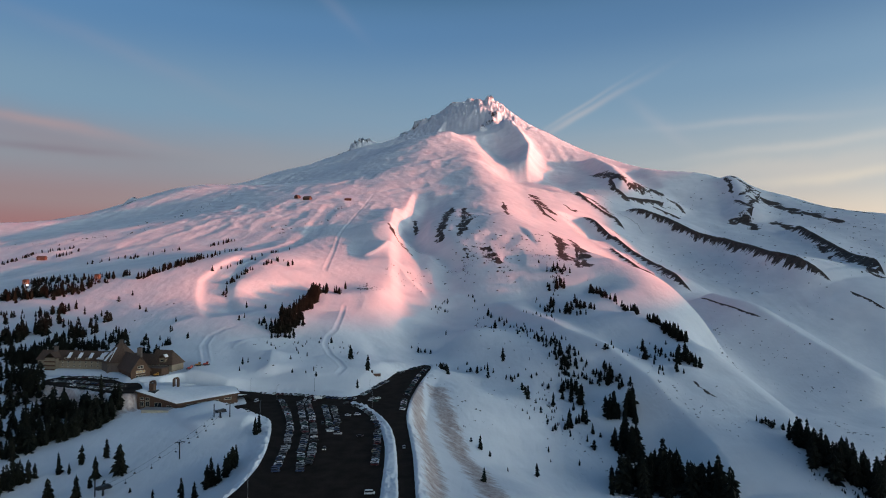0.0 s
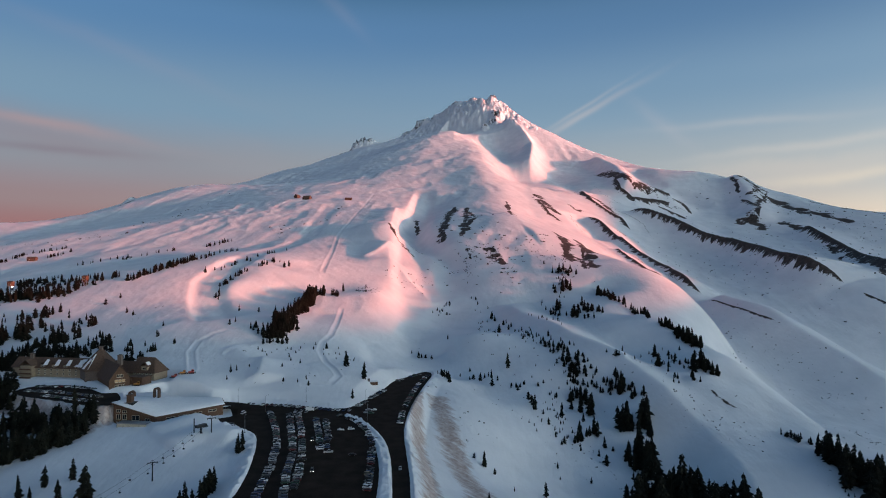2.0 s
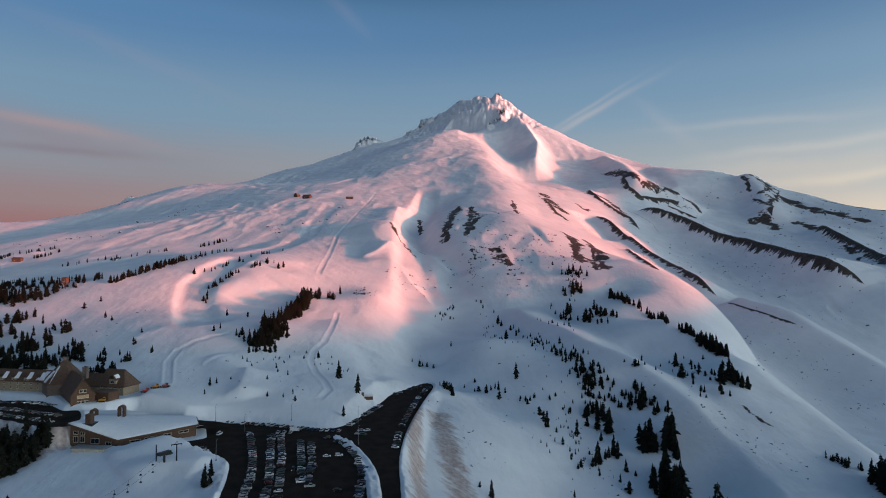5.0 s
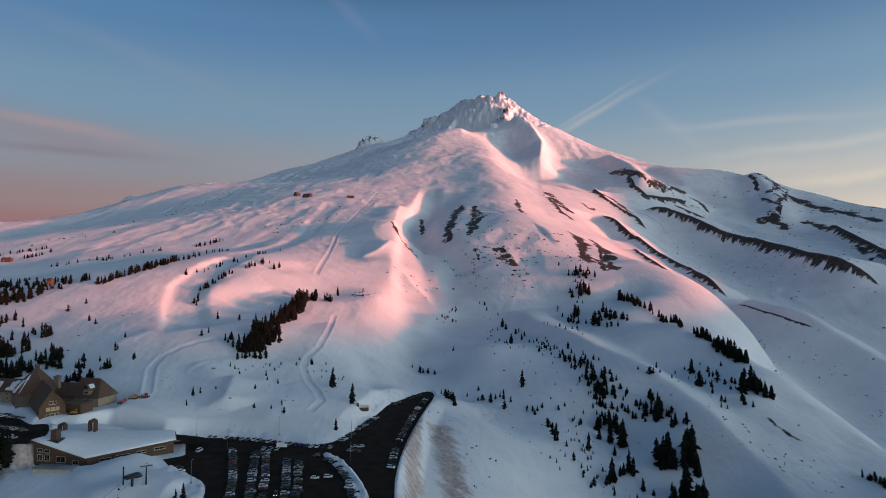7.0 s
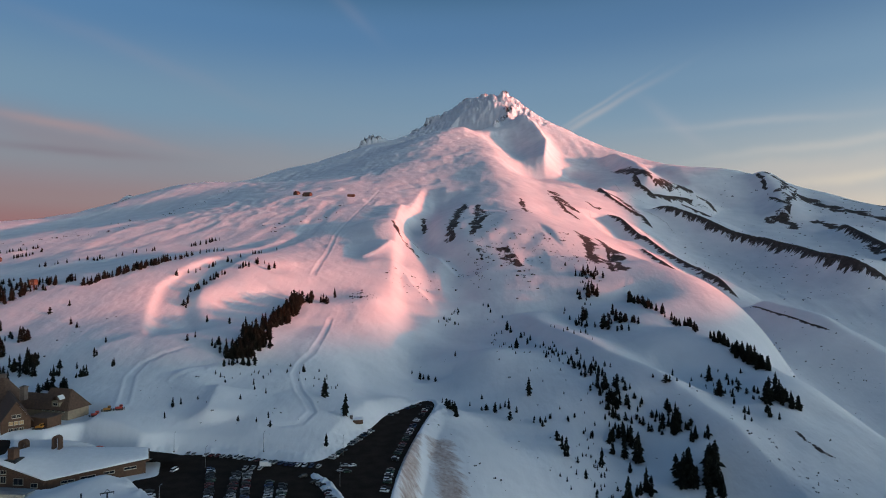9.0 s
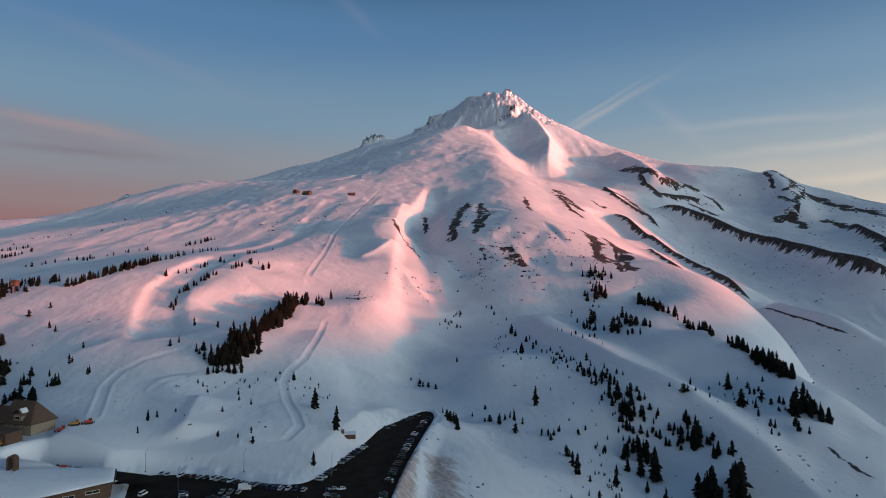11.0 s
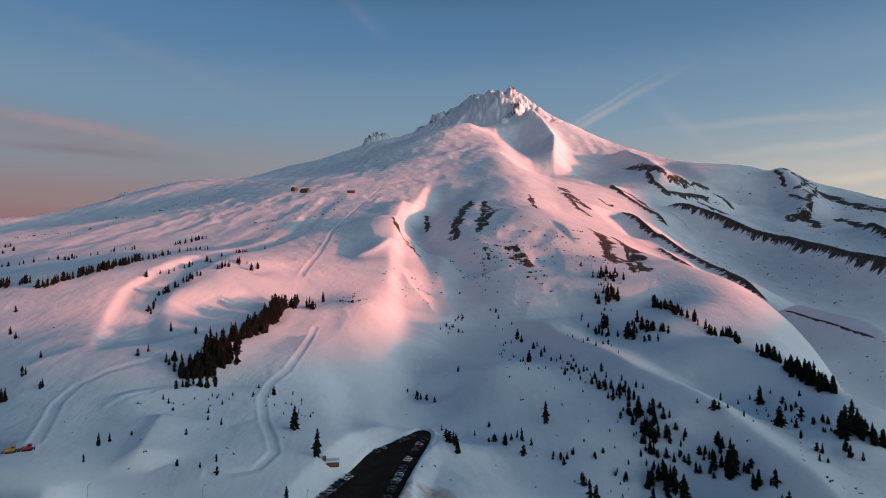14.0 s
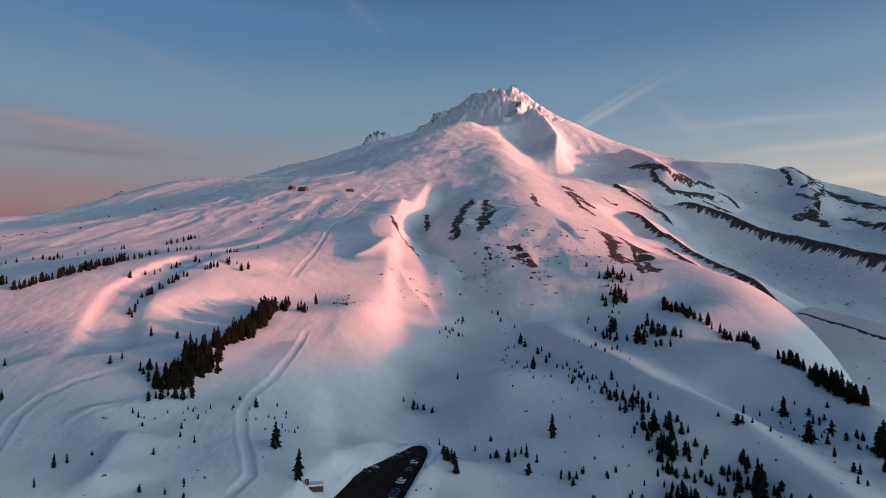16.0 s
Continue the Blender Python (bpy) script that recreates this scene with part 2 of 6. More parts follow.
def track(width, *pts):
    TRACKS.append((width, np.array(pts, float)))


def along(x, y, pts, reach):
    """Distance to a line of points, the side and how far along, for those places within reach."""
    lo, hi = pts.min(0) - reach, pts.max(0) + reach
    near = np.nonzero((x > lo[0]) & (x < hi[0]) & (y > lo[1]) & (y < hi[1]))[0]
    px, py = x[near], y[near]
    best, side, part = np.full(len(near), 1e9), np.ones(len(near)), np.zeros(len(near))
    lens = np.r_[0, np.cumsum(np.hypot(*np.diff(pts, axis=0).T))]
    for i in range(len(pts) - 1):
        (ax, ay), (bx, by) = pts[i], pts[i + 1]
        dx, dy = bx - ax, by - ay
        k = np.clip(((px - ax) * dx + (py - ay) * dy) / (dx * dx + dy * dy), 0, 1)
        d = np.hypot(px - ax - k * dx, py - ay - k * dy)
        m = d < best
        best[m], side[m] = d[m], np.sign((dy * (px - ax) - dx * (py - ay))[m])
        part[m] = ((lens[i] + k * (lens[i + 1] - lens[i])) / lens[-1])[m]
    return near, best, side, part


def lattice(x, y, seed):
    """Smooth value noise, -1 to 1."""
    i, j = np.floor(x).astype(np.int64), np.floor(y).astype(np.int64)
    fx, fy = x - i, y - j
    fx, fy = fx * fx * fx * (fx * (fx * 6 - 15) + 10), fy * fy * fy * (fy * (fy * 6 - 15) + 10)

    def h(a, b):
        n = (a * 374761393 + b * 668265263 + seed * 982451653) & 0x7FFFFFFF
        n = ((n ^ (n >> 13)) * 1274126177) & 0x7FFFFFFF
        n = ((n ^ (n >> 15)) * 40503) & 0x7FFFFFFF
        return ((n ^ (n >> 16)) & 0xFFFF) / 32767.5 - 1

    a, b, c, d = h(i, j), h(i + 1, j), h(i, j + 1), h(i + 1, j + 1)
    return (a + (b - a) * fx) * (1 - fy) + (c + (d - c) * fx) * fy


def fbm(x, y, seed, octaves=4, gain=0.5):
    total, amp = 0, 1.0
    for o in range(octaves):
        total = total + amp * lattice(x * 2**o + 17.3 * o, y * 2**o - 9.1 * o, seed + o)
        amp *= gain
    return total


def step(a, b, v):
    k = np.clip((v - a) / (b - a), 0, 1)
    return k * k * (3 - 2 * k)


def inside_by(x, y, poly):
    """Signed distance to a closed outline, negative inside."""
    poly = np.array(poly, float)
    best, odd = np.full(x.shape, 1e9), np.zeros(x.shape, bool)
    for (ax, ay), (bx, by) in zip(poly, np.roll(poly, -1, 0)):
        dx, dy = bx - ax, by - ay
        k = np.clip(((x - ax) * dx + (y - ay) * dy) / (dx * dx + dy * dy + 1e-9), 0, 1)
        best = np.minimum(best, np.hypot(x - ax - k * dx, y - ay - k * dy))
        cross = (ay > y) != (by > y)
        with np.errstate(divide="ignore", invalid="ignore"):
            odd ^= cross & (x < (bx - ax) * (y - ay) / (by - ay) + ax)
    return np.where(odd, -best, best)


def smooth_outline(pts, rounds=2):
    p = np.array(pts, float)
    for _ in range(rounds):
        q = np.roll(p, -1, 0)
        p = np.stack([p * 0.75 + q * 0.25, p * 0.25 + q * 0.75], 1).reshape(-1, 2)
    return p

# west shoulder
spine((-1557, 1500, 162), (-1502, 2000, 231), (-1409, 2150, 269), (-1352, 2500, 356), (-1300, 2800, 431), (-1142, 3100, 516), (-1021, 3500, 638), (-850, 3950, 781), (-602, 4350, 962), (-367, 4550, 1071))
# summit
spine((-109, 4730, 1255), (50, 4740, 1377), (205, 4620, 1381), (361, 4470, 1357), (515, 4420, 1241))
# east shoulder
spine((653, 4350, 1122), (802, 4150, 995), (947, 3850, 839), (1093, 3600, 726), (1195, 3400, 649), (1372, 3100, 572), (1461, 2950, 516), (1595, 2700, 417), (1668, 2500, 344), (1766, 2350, 304), (2044, 2100, 245), (2486, 1900, 233))
# back west shoulder
spine((-1946, 1975, -158), (-1761, 2788, -51), (-1625, 3600, 111), (-1277, 4475, 318), (-752, 5538, 642))
# back summit
spine((-136, 6012, 935), (256, 5875, 1061), (643, 5625, 921))
# back east shoulder
spine((816, 5538, 802), (1184, 4912, 519), (1493, 4350, 329), (1826, 3788, 196), (2085, 3225, 24), (2555, 2725, -75))
# south face
spine((-168, 2080, 364), (72, 2080, 364), (-58, 2500, 510), (179, 2450, 491), (-12, 3150, 735), (74, 3650, 910), (-255, 2550, 518), (-484, 2250, 406), (-569, 1950, 326), (-644, 1750, 267), (-902, 2900, 490), (-551, 3500, 702), (-335, 4150, 939), (-102, 4400, 1099), (55, 3600, 913), (-169, 3250, 767), (-345, 2900, 615), (-359, 2600, 506), (222, 3500, 797), (296, 4050, 1037))
# south mid
spine((-443, 1875, 318), (-293, 1830, 304), (61, 1686, 252), (-129, 1384, 197), (-688, 1505, 212), (-470, 1265, 146), (-157, 1156, 124), (-275, 995, 122), (323, 1422, 162), (240, 1168, 124))
# east bowls
spine((315, 2250, 395), (560, 2700, 485), (861, 3250, 629), (583, 3450, 710), (813, 2600, 438), (1051, 2700, 425), (351, 1900, 277), (1311, 2650, 381), (1387, 2350, 294), (1475, 2150, 238))
# moraine far
spine((554, 2350, 373), (734, 2350, 324), (869, 2180, 246), (938, 1900, 147), (954, 1620, 94), (997, 1520, 67), (1038, 1400, 14))
# basin far
spine((965, 2420, 300), (1062, 2150, 207), (1120, 1900, 142), (1233, 1800, 106), (1405, 1800, 106))
# canyon far
spine((683, 1950, 161), (735, 1650, 59), (784, 1450, -3), (826, 1300, -65), (896, 1200, -131))
# moraine near
spine((429, 1780, 198), (493, 1900, 225), (513, 1780, 177), (530, 1650, 126), (539, 1540, 96), (546, 1440, 76), (554, 1360, 58), (570, 1280, 34), (585, 1190, 18), (596, 1130, 8), (623, 1060, -27), (650, 980, -63), (671, 900, -97))
# canyon near
spine((453, 1330, 57), (478, 1180, 2), (485, 790, -95), (470, 680, -118))
# tree ridge
spine((221, 1150, 126), (293, 1110, 116), (238, 1023, 82), (258, 959, 68), (262, 898, 54), (271, 846, 46), (268, 787, 41), (275, 745, 31), (275, 715, 22), (268, 669, 16), (262, 635, 7))
# open slope east of it, and its lower edge
spine((327, 1222, 131), (367, 1162, 108), (393, 1122, 85), (414, 1082, 64), (426, 1032, 43), (428, 972, 19), (398, 902, 2), (368, 850, -2), (342, 790, -2), (322, 738, 9))
# the lower face beyond the bank rocks
spine((305, 705, 18), (314, 684, 12), (322, 640, -3), (328, 600, -16), (332, 560, -27), (334, 522, -36), (334, 470, -45), (285, 620, -1), (290, 560, -19), (262, 580, -9), (365, 640, -50), (368, 560, -72), (375, 480, -90))
# lower right
spine((205, 922, 54), (250, 993, 66), (272, 869, 40), (154, 920, 44), (242, 718, 8), (147, 655, 8), (183, 585, -14), (197, 524, -43), (200, 455, -55), (302, 485, -34), (83, 588, -17), (143, 611, -22))
# ravine
spine((72, 455, -51), (40, 440, -46), (57, 520, -31), (33, 610, -16), (10, 680, -5), (1, 760, 10))
# ravine top
spine((2, 781, 20), (33, 762, 28), (-20, 914, 33), (76, 865, 23), (69, 801, 26), (69, 685, 4))
# lower left
spine((-76, 587, 12), (-97, 616, 17), (-154, 920, 74), (-256, 773, 55), (-165, 652, 33), (-123, 549, 14), (-104, 913, 74), (-74, 1018, 82), (-67, 847, 43), (-176, 696, 50), (-185, 553, 17), (-311, 654, 41), (-298, 668, 48), (-18, 656, 2), (-75, 519, 3))
# west slope
spine((-603, 875, 82), (-709, 1143, 125), (-453, 862, 93), (-406, 940, 112), (-463, 762, 62), (-340, 580, 17), (-227, 535, 20), (-212, 516, 18), (-246, 522, 16), (-297, 522, 14), (-378, 545, 13), (-250, 590, 26), (-1126, 1500, 173), (-983, 1500, 188), (-923, 1650, 217), (-1252, 1400, 162), (-1696, 1800, 192), (-1248, 1800, 213), (-1215, 2000, 252), (-1101, 2150, 306), (-936, 2150, 327))
# lot
spine((-60, 330, 0), (-100, 400, 0), (-120, 470, 0), (-60, 500, 0), (-30, 400, 0), (-25, 300, 0), (-60, 240, 0), (-150, 510, 2))
# lower west
spine((-163, 368, -6), (-180, 430, 3), (-157, 419, 3), (-235, 445, 2), (-255, 475, 5), (-300, 480, 7), (-380, 480, 6), (-250, 380, -8), (-350, 380, -12), (-200, 300, -22), (-100, 270, -10), (-350, 250, -35))
# far field
spine((0, 0, -70), (-800, 0, -120), (800, 0, -160), (-1500, 700, 30), (1500, 700, -60), (-2500, 1500, 60), (2300, 300, 20), (2400, 1200, 90), (2300, -900, 0), (4400, 300, 80), (4400, 2500, 150), (4400, -900, 60), (-2500, -1500, -250), (1500, -2500, -300), (0, -2500, -300), (-3500, 3500, 0), (3800, 3500, 150), (-1500, 5500, 300), (1500, 6500, 300), (3500, 6000, 100), (0, 7000, 300), (-4500, 6500, -100), (-5000, 0, -200), (5000, -3000, 0), (5500, 2000, 150))
# unseen ridge added to the east, its crest heights set to block the sun
spine((3300, -1230, 226), (3300, -730, 226), (3300, -630, 218), (3300, -520, 200), (3300, -430, 195), (3300, -350, 190), (3300, -280, 176), (3300, -42, 178), (3300, 270, 196), (3300, 670, 215), (3300, 800, 258), (3280, 1100, 336), (3250, 1500, 466), (3250, 1800, 546), (3200, 2050, 571), (3200, 2464, 646), (3200, 3200, 666))
# hidden canyon
spine((420, 1200, 62), (455, 1110, 8), (472, 1030, -28), (475, 960, -55), (440, 880, -70), (405, 800, -80), (385, 720, -92), (390, 640, -110))
ridge(-2.6, 24, 20, (-337, 1809), (-316, 1484), (-307, 1343), (-336, 1194), (-331, 1007), (-336, 952), power=4)  # west gully
ridge(-5, 26, 18, (-326, 1021), (-340, 937), (-338, 872), (-318, 815), (-260, 695), power=5)  # west gully
ridge(-20, 50, 50, (-17, 2024), (-81, 1438), (-46, 1229), (1, 1098), (-4, 1028), (-30, 936))  # centre gully
ridge(-7, 50, 50, (-22, 975), (-38, 818), (-38, 729), (-28, 645))  # low valley
ridge(-11, 40, 24, (-78, 2097), (-85, 1483), (-81, 1265), (-71, 1122), (-57, 997), (-40, 907), power=4)  # gully by the hill
ridge(9, 70, 35, (-195, 1416), (-140, 1285), (-113, 1228), (-130, 1098))  # pink hill
ridge(22, 90, 120, (187, 3606), (160, 2524), (165, 2052), (161, 1585), (161, 1284), (169, 1172))  # spine below the crater
ridge(-45, 140, 110, (241, 3799), (324, 3510), (324, 2788), (335, 2313))  # shaded trough
ridge(95, 50, 150, (429, 4089), (481, 3821), (513, 3513), (388, 2729), power=1.4)  # east rib
ridge(-75, 110, 110, (274, 4010), (124, 4153), (-58, 4272))  # crater bowl
ridge(-25, 80, 80, (523, 3094), (553, 2550), (597, 2432))  # rib trough
ridge(50, 70, 60, (851, 3461), (876, 3135), (788, 2558), (940, 2540), (1021, 2472))  # upper rib
ridge(-22, 70, 70, (976, 3218), (975, 2778), (1082, 2712), (1121, 2564))  # upper trough
ridge(45, 70, 60, (1411, 2905), (1361, 2697), (1232, 2354))  # bowl edge
ridge(15, 44, 20, (94, 976), (119, 852), (150, 730), (186, 658), (206, 591), (219, 535), (223, 483), (218, 430), power=1.5)  # near crest
ridge(-7, 28, 28, (136, 1045), (155, 921), (192, 786), (225, 725), (224, 609), (238, 526))  # trough beside it
ridge(9, 42, 32, (-8, 662), (8, 600), (25, 500), (42, 420), (55, 360), (62, 300))  # lot shoulder
ridge(6, 60, 60, (181, 1295), (251, 1307), (299, 1322))  # dome
ridge(4, 20, 14, (-212, 628), (-171, 573), (-156, 542))  # piste bank
ridge(5, 35, 25, (-258, 966), (-274, 913), (-293, 865), (-300, 827))  # left swell
ridge(-7, 26, 20, (-68, 992), (-53, 853), (-42, 785), (-26, 743))  # hollow below the pink hill
ridge(-3, 14, 12, (-93, 736), (-78, 682), (-60, 620))  # hollow above the upper lot
ridge(5, 30, 22, (-40, 866), (-30, 968), (-8, 1005), (32, 1034), power=1.5)  # rim of the dome
ridge(3.5, 18, 7, (-172, 598), (-165, 570), (-160, 545), power=1.5)  # bank on the open slope
ridge(-4, 22, 22, (-157, 817), (-158, 721), (-162, 645))  # hollow below the fir clump
track(3.5, (-223, 559), (-246, 609), (-249, 634), (-239, 653), (-219, 676))
track(3, (-139, 832), (-131, 752), (-127, 699), (-131, 671), (-129, 646), (-116, 613), (-102, 585), (-95, 568), (-98, 550), (-109, 544), (-120, 541))
track(3, (-210, 605), (-197, 628))
track(4, (-198, 992), (-217, 1155), (-234, 1315), (-234, 1695), (-238, 2004))
outcrop(20, (246, 1416), (259, 1316), (230, 1104), ragged=1.2)  # rib
outcrop(20, (305, 1424), (317, 1345), (257, 1068), ragged=1.2)  # rib
outcrop(27, (325, 2169), (335, 1933), (366, 1854), ragged=1.6)  # rocks
outcrop(24, (531, 2396), (589, 2309), (629, 2182), ragged=1.6)  # rocks
outcrop(41, (768, 3009), (765, 2695), (791, 2531), ragged=1.4)  # rocks
outcrop(34, (791, 2531), (869, 2546), (960, 2541))  # rocks
outcrop(24, (993, 2583), (1015, 2458))  # rocks
outcrop(34, (1186, 2398), (1229, 2328), ragged=1.2)  # rocks
outcrop(12, (1340, 2996), (1435, 2897), (1480, 2774), ragged=1.2)  # skyline
outcrop(20, (1388, 2859), (1420, 2711), (1315, 2608), ragged=1.6)  # skyline
outcrop(12, (1564, 2647), (1611, 2414), (1675, 2253))  # skyline
outcrop(12, (13, 1721), (1, 1411), (-5, 1284), ragged=1.5)  # rib
outcrop(14, (64, 1767), (50, 1462), (36, 1330), ragged=1.5)  # rib
outcrop(9, (-79, 1679), (-68, 1507))  # rib
outcrop(8, (-132, 1389), (-106, 1312), (-58, 1229), ragged=1.6)  # rib
outcrop(12, (189, 1864), (174, 1567), ragged=1.8)  # rib
outcrop(10, (42, 1226), (52, 1174), ragged=2)  # scrub rocks
outcrop(16, (89, 1225), (108, 1122), ragged=2.6)  # scrub rocks
outcrop(3.5, (250, 594), (253, 576), (262, 561), ragged=1.6)  # bank rocks
outcrop(5, (471, 958), (478, 936), ragged=1.5)  # bank rocks
outcrop(14, (-1235, 2245), (-1236, 2369), ragged=1.2)  # west rock
ridge(2.5, 12, 12, (-199, 433), (-184, 445), (-171, 467), (-155, 461))  # knoll
ridge(3, 18, 14, (-176, 407), (-156, 427), (-135, 424))  # knoll
ridge(-20, 60, 60, (871, 2417), (1011, 2264), (1068, 1971), (1128, 1771))  # valley behind moraine
outcrop(16, (533, 2014), (552, 1981), (587, 1941), ragged=1.6)  # cliff
outcrop(34, (1397, 2718), (1446, 2448), (1500, 2187), ragged=2.8)  # far slope
outcrop(26, (1256, 2000), (1233, 1800), (1129, 1507), ragged=2.2)  # far slope
outcrop(20, (1400, 2827), (1453, 2700), (1372, 2574), (1253, 2439), ragged=2)  # skyline rocks
outcrop(30, (1143, 2352), (1212, 2389), (1217, 2308), ragged=1.2)  # cliff
outcrop(16, (1361, 2855), (1352, 2773), (1314, 2674), ragged=1.5)  # rim
outcrop(18, (1349, 2613), (1353, 2520), ragged=1.6)  # rim
outcrop(26, (1306, 2339), (1317, 2257), (1307, 2152), ragged=2.4)  # far slope
outcrop(22, (797, 2852), (779, 2581), (803, 2499), ragged=1.8)  # upper band
outcrop(20, (837, 2507), (898, 2532), (932, 2521))  # upper cliff
outcrop(10, (248, 1407), (250, 1335), (245, 1240), (227, 1104), ragged=2.2)  # dome stripes
outcrop(13, (304, 1431), (312, 1371), (246, 1090), (249, 1060), ragged=1.8)  # dome stripes
ridge(-3, 30, 30, (-269, 829), (-253, 866), (-222, 906))  # west hollow
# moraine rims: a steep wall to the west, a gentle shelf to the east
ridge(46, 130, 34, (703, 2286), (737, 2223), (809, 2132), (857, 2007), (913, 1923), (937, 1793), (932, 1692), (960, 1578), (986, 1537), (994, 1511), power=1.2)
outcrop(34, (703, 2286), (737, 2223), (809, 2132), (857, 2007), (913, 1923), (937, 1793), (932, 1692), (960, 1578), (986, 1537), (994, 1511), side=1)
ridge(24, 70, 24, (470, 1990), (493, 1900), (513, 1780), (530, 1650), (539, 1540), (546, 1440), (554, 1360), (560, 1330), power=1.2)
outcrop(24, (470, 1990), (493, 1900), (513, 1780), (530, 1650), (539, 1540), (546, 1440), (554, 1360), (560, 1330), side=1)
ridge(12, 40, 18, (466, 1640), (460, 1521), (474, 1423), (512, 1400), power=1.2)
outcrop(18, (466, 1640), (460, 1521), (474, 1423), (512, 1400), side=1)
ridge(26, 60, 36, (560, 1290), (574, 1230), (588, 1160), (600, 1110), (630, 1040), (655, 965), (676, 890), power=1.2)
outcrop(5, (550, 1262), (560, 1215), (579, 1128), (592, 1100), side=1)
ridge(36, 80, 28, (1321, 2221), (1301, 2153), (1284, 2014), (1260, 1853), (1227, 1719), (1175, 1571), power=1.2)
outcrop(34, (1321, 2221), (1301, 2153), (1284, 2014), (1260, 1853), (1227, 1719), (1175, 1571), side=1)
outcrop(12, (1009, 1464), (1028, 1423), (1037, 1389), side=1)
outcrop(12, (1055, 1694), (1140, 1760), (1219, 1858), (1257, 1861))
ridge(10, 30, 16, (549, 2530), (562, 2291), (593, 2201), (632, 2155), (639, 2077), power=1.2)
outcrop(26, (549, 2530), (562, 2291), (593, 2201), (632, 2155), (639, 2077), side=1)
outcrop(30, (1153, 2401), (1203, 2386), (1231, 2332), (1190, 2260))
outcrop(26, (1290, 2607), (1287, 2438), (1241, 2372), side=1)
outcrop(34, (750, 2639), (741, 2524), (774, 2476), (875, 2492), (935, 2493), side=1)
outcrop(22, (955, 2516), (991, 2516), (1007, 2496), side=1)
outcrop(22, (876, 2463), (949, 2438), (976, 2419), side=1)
outcrop(22, (315, 2040), (324, 1868), (351, 1820), side=1)
outcrop(14, (442, 2136), (449, 2055), (483, 2116))
ridge(-16, 50, 40, (406, 1959), (440, 1850), (480, 1750))
# gully by the pink hill, its sharp rims
ridge(11, 16, 46, (-138, 1709), (-125, 1355), (-88, 1333), (-47, 1270), (-10, 1180), (17, 1117), power=1.3)
ridge(-16, 34, 34, (-96, 1611), (-66, 1411), (-29, 1257), (7, 1182), (33, 1122))
ridge(6, 12, 26, (-95, 1150), (-66, 1083), (-39, 1042), (-23, 982), power=1.3)
ridge(5, 30, 9, (-157, 1140), (-134, 1177), (-112, 1248), power=1.5)
outcrop(7, (-125, 1355), (-88, 1333), (-47, 1270), side=-1)
outcrop(16, (28, 1801), (-3, 1431), (-10, 1292), ragged=1.6)
outcrop(16, (62, 1710), (73, 1486), (50, 1378), (29, 1281), ragged=1.6)
LOT = smooth_outline([(-105, 285), (-102, 313), (-104, 349), (-115, 403), (-125, 436), (-137, 447), (-154, 459), (-175, 481), (-182, 507), (-165, 520), (-130, 516), (-88, 505), (-72, 509), (-61, 551), (-53, 588), (-49, 618), (-34, 641), (-20, 670), (-12, 652), (-20, 594), (-26, 536), (-29, 489), (-29, 443), (-24, 399), (-19, 356), (-16, 315), (-14, 285), (-7, 166), (-33, 156), (-112, 245)])
ISLAND = smooth_outline([(-80, 491), (-66, 485), (-51, 459), (-38, 427), (-31, 394), (-26, 351), (-20, 285), (-18, 245), (-30, 245), (-32, 291), (-34, 332), (-37, 372), (-44, 410), (-54, 443), (-68, 470)])
LODGE_LEVEL = 13.0
LODGE_LOT = smooth_outline([(-345, 509), (-341, 530), (-314, 532), (-286, 527), (-265, 509), (-248, 489), (-238, 465), (-246, 461), (-263, 465), (-300, 482), (-330, 493)])
ROAD_LEVEL = 4.5
BACK_ROAD = smooth_outline([(-294, 524), (-264, 527), (-236, 524), (-207, 518), (-182, 511), (-155, 504), (-151, 495), (-176, 500), (-200, 506), (-227, 511), (-254, 513), (-282, 509)], 1)
CRAGS = [(-603, 4360, 95, 60, 62), (-674, 4330, 60, 60, 26), (-748, 4230, 60, 60, 26), (-825, 4050, 50, 60, 16), (-163, 4720, 90, 60, 46), (-225, 4680, 60, 60, 30), (-311, 4620, 40, 60, 24), (73, 4740, 50, 60, 16), (213, 4620, 45, 60, 14), (361, 4470, 36, 60, 24), (323, 4097, 45, 70, 46), (364, 4201, 40, 60, 46), (261, 3987, 36, 60, 34), (425, 4052, 30, 50, 26), (-1323, 2500, 22, 40, 16)]
PADS = [([(-236, 460), (-200, 457), (-164, 484), (-172, 502), (-232, 488)], 0.5), ([(-385, 555), (-300, 535), (-268, 508), (-245, 512), (-232, 534), (-236, 552), (-300, 566), (-380, 572)], 16.6)]
MUD = [(14, np.array([(-358, 492), (-330, 478), (-295, 468), (-262, 455), (-245, 440)], float)), (9, np.array([(-345, 494), (-300, 478), (-262, 470)], float)), (11, np.array([(-24, 560), (-22, 500), (-14, 420), (-5, 340), (0, 260)], float)), (17, np.array([(-6, 560), (6, 480), (17, 400), (28, 320), (36, 270)], float)), (13, np.array([(-264, 480), (-250, 468), (-240, 452)], float))]
DRIFTS = [(1.0, 3.0, 15.0, [(-203, 452), (-190, 461), (-176, 472), (-162, 481)])]


def kernel(d2):
    return d2 * np.log(d2 + 1e-12)


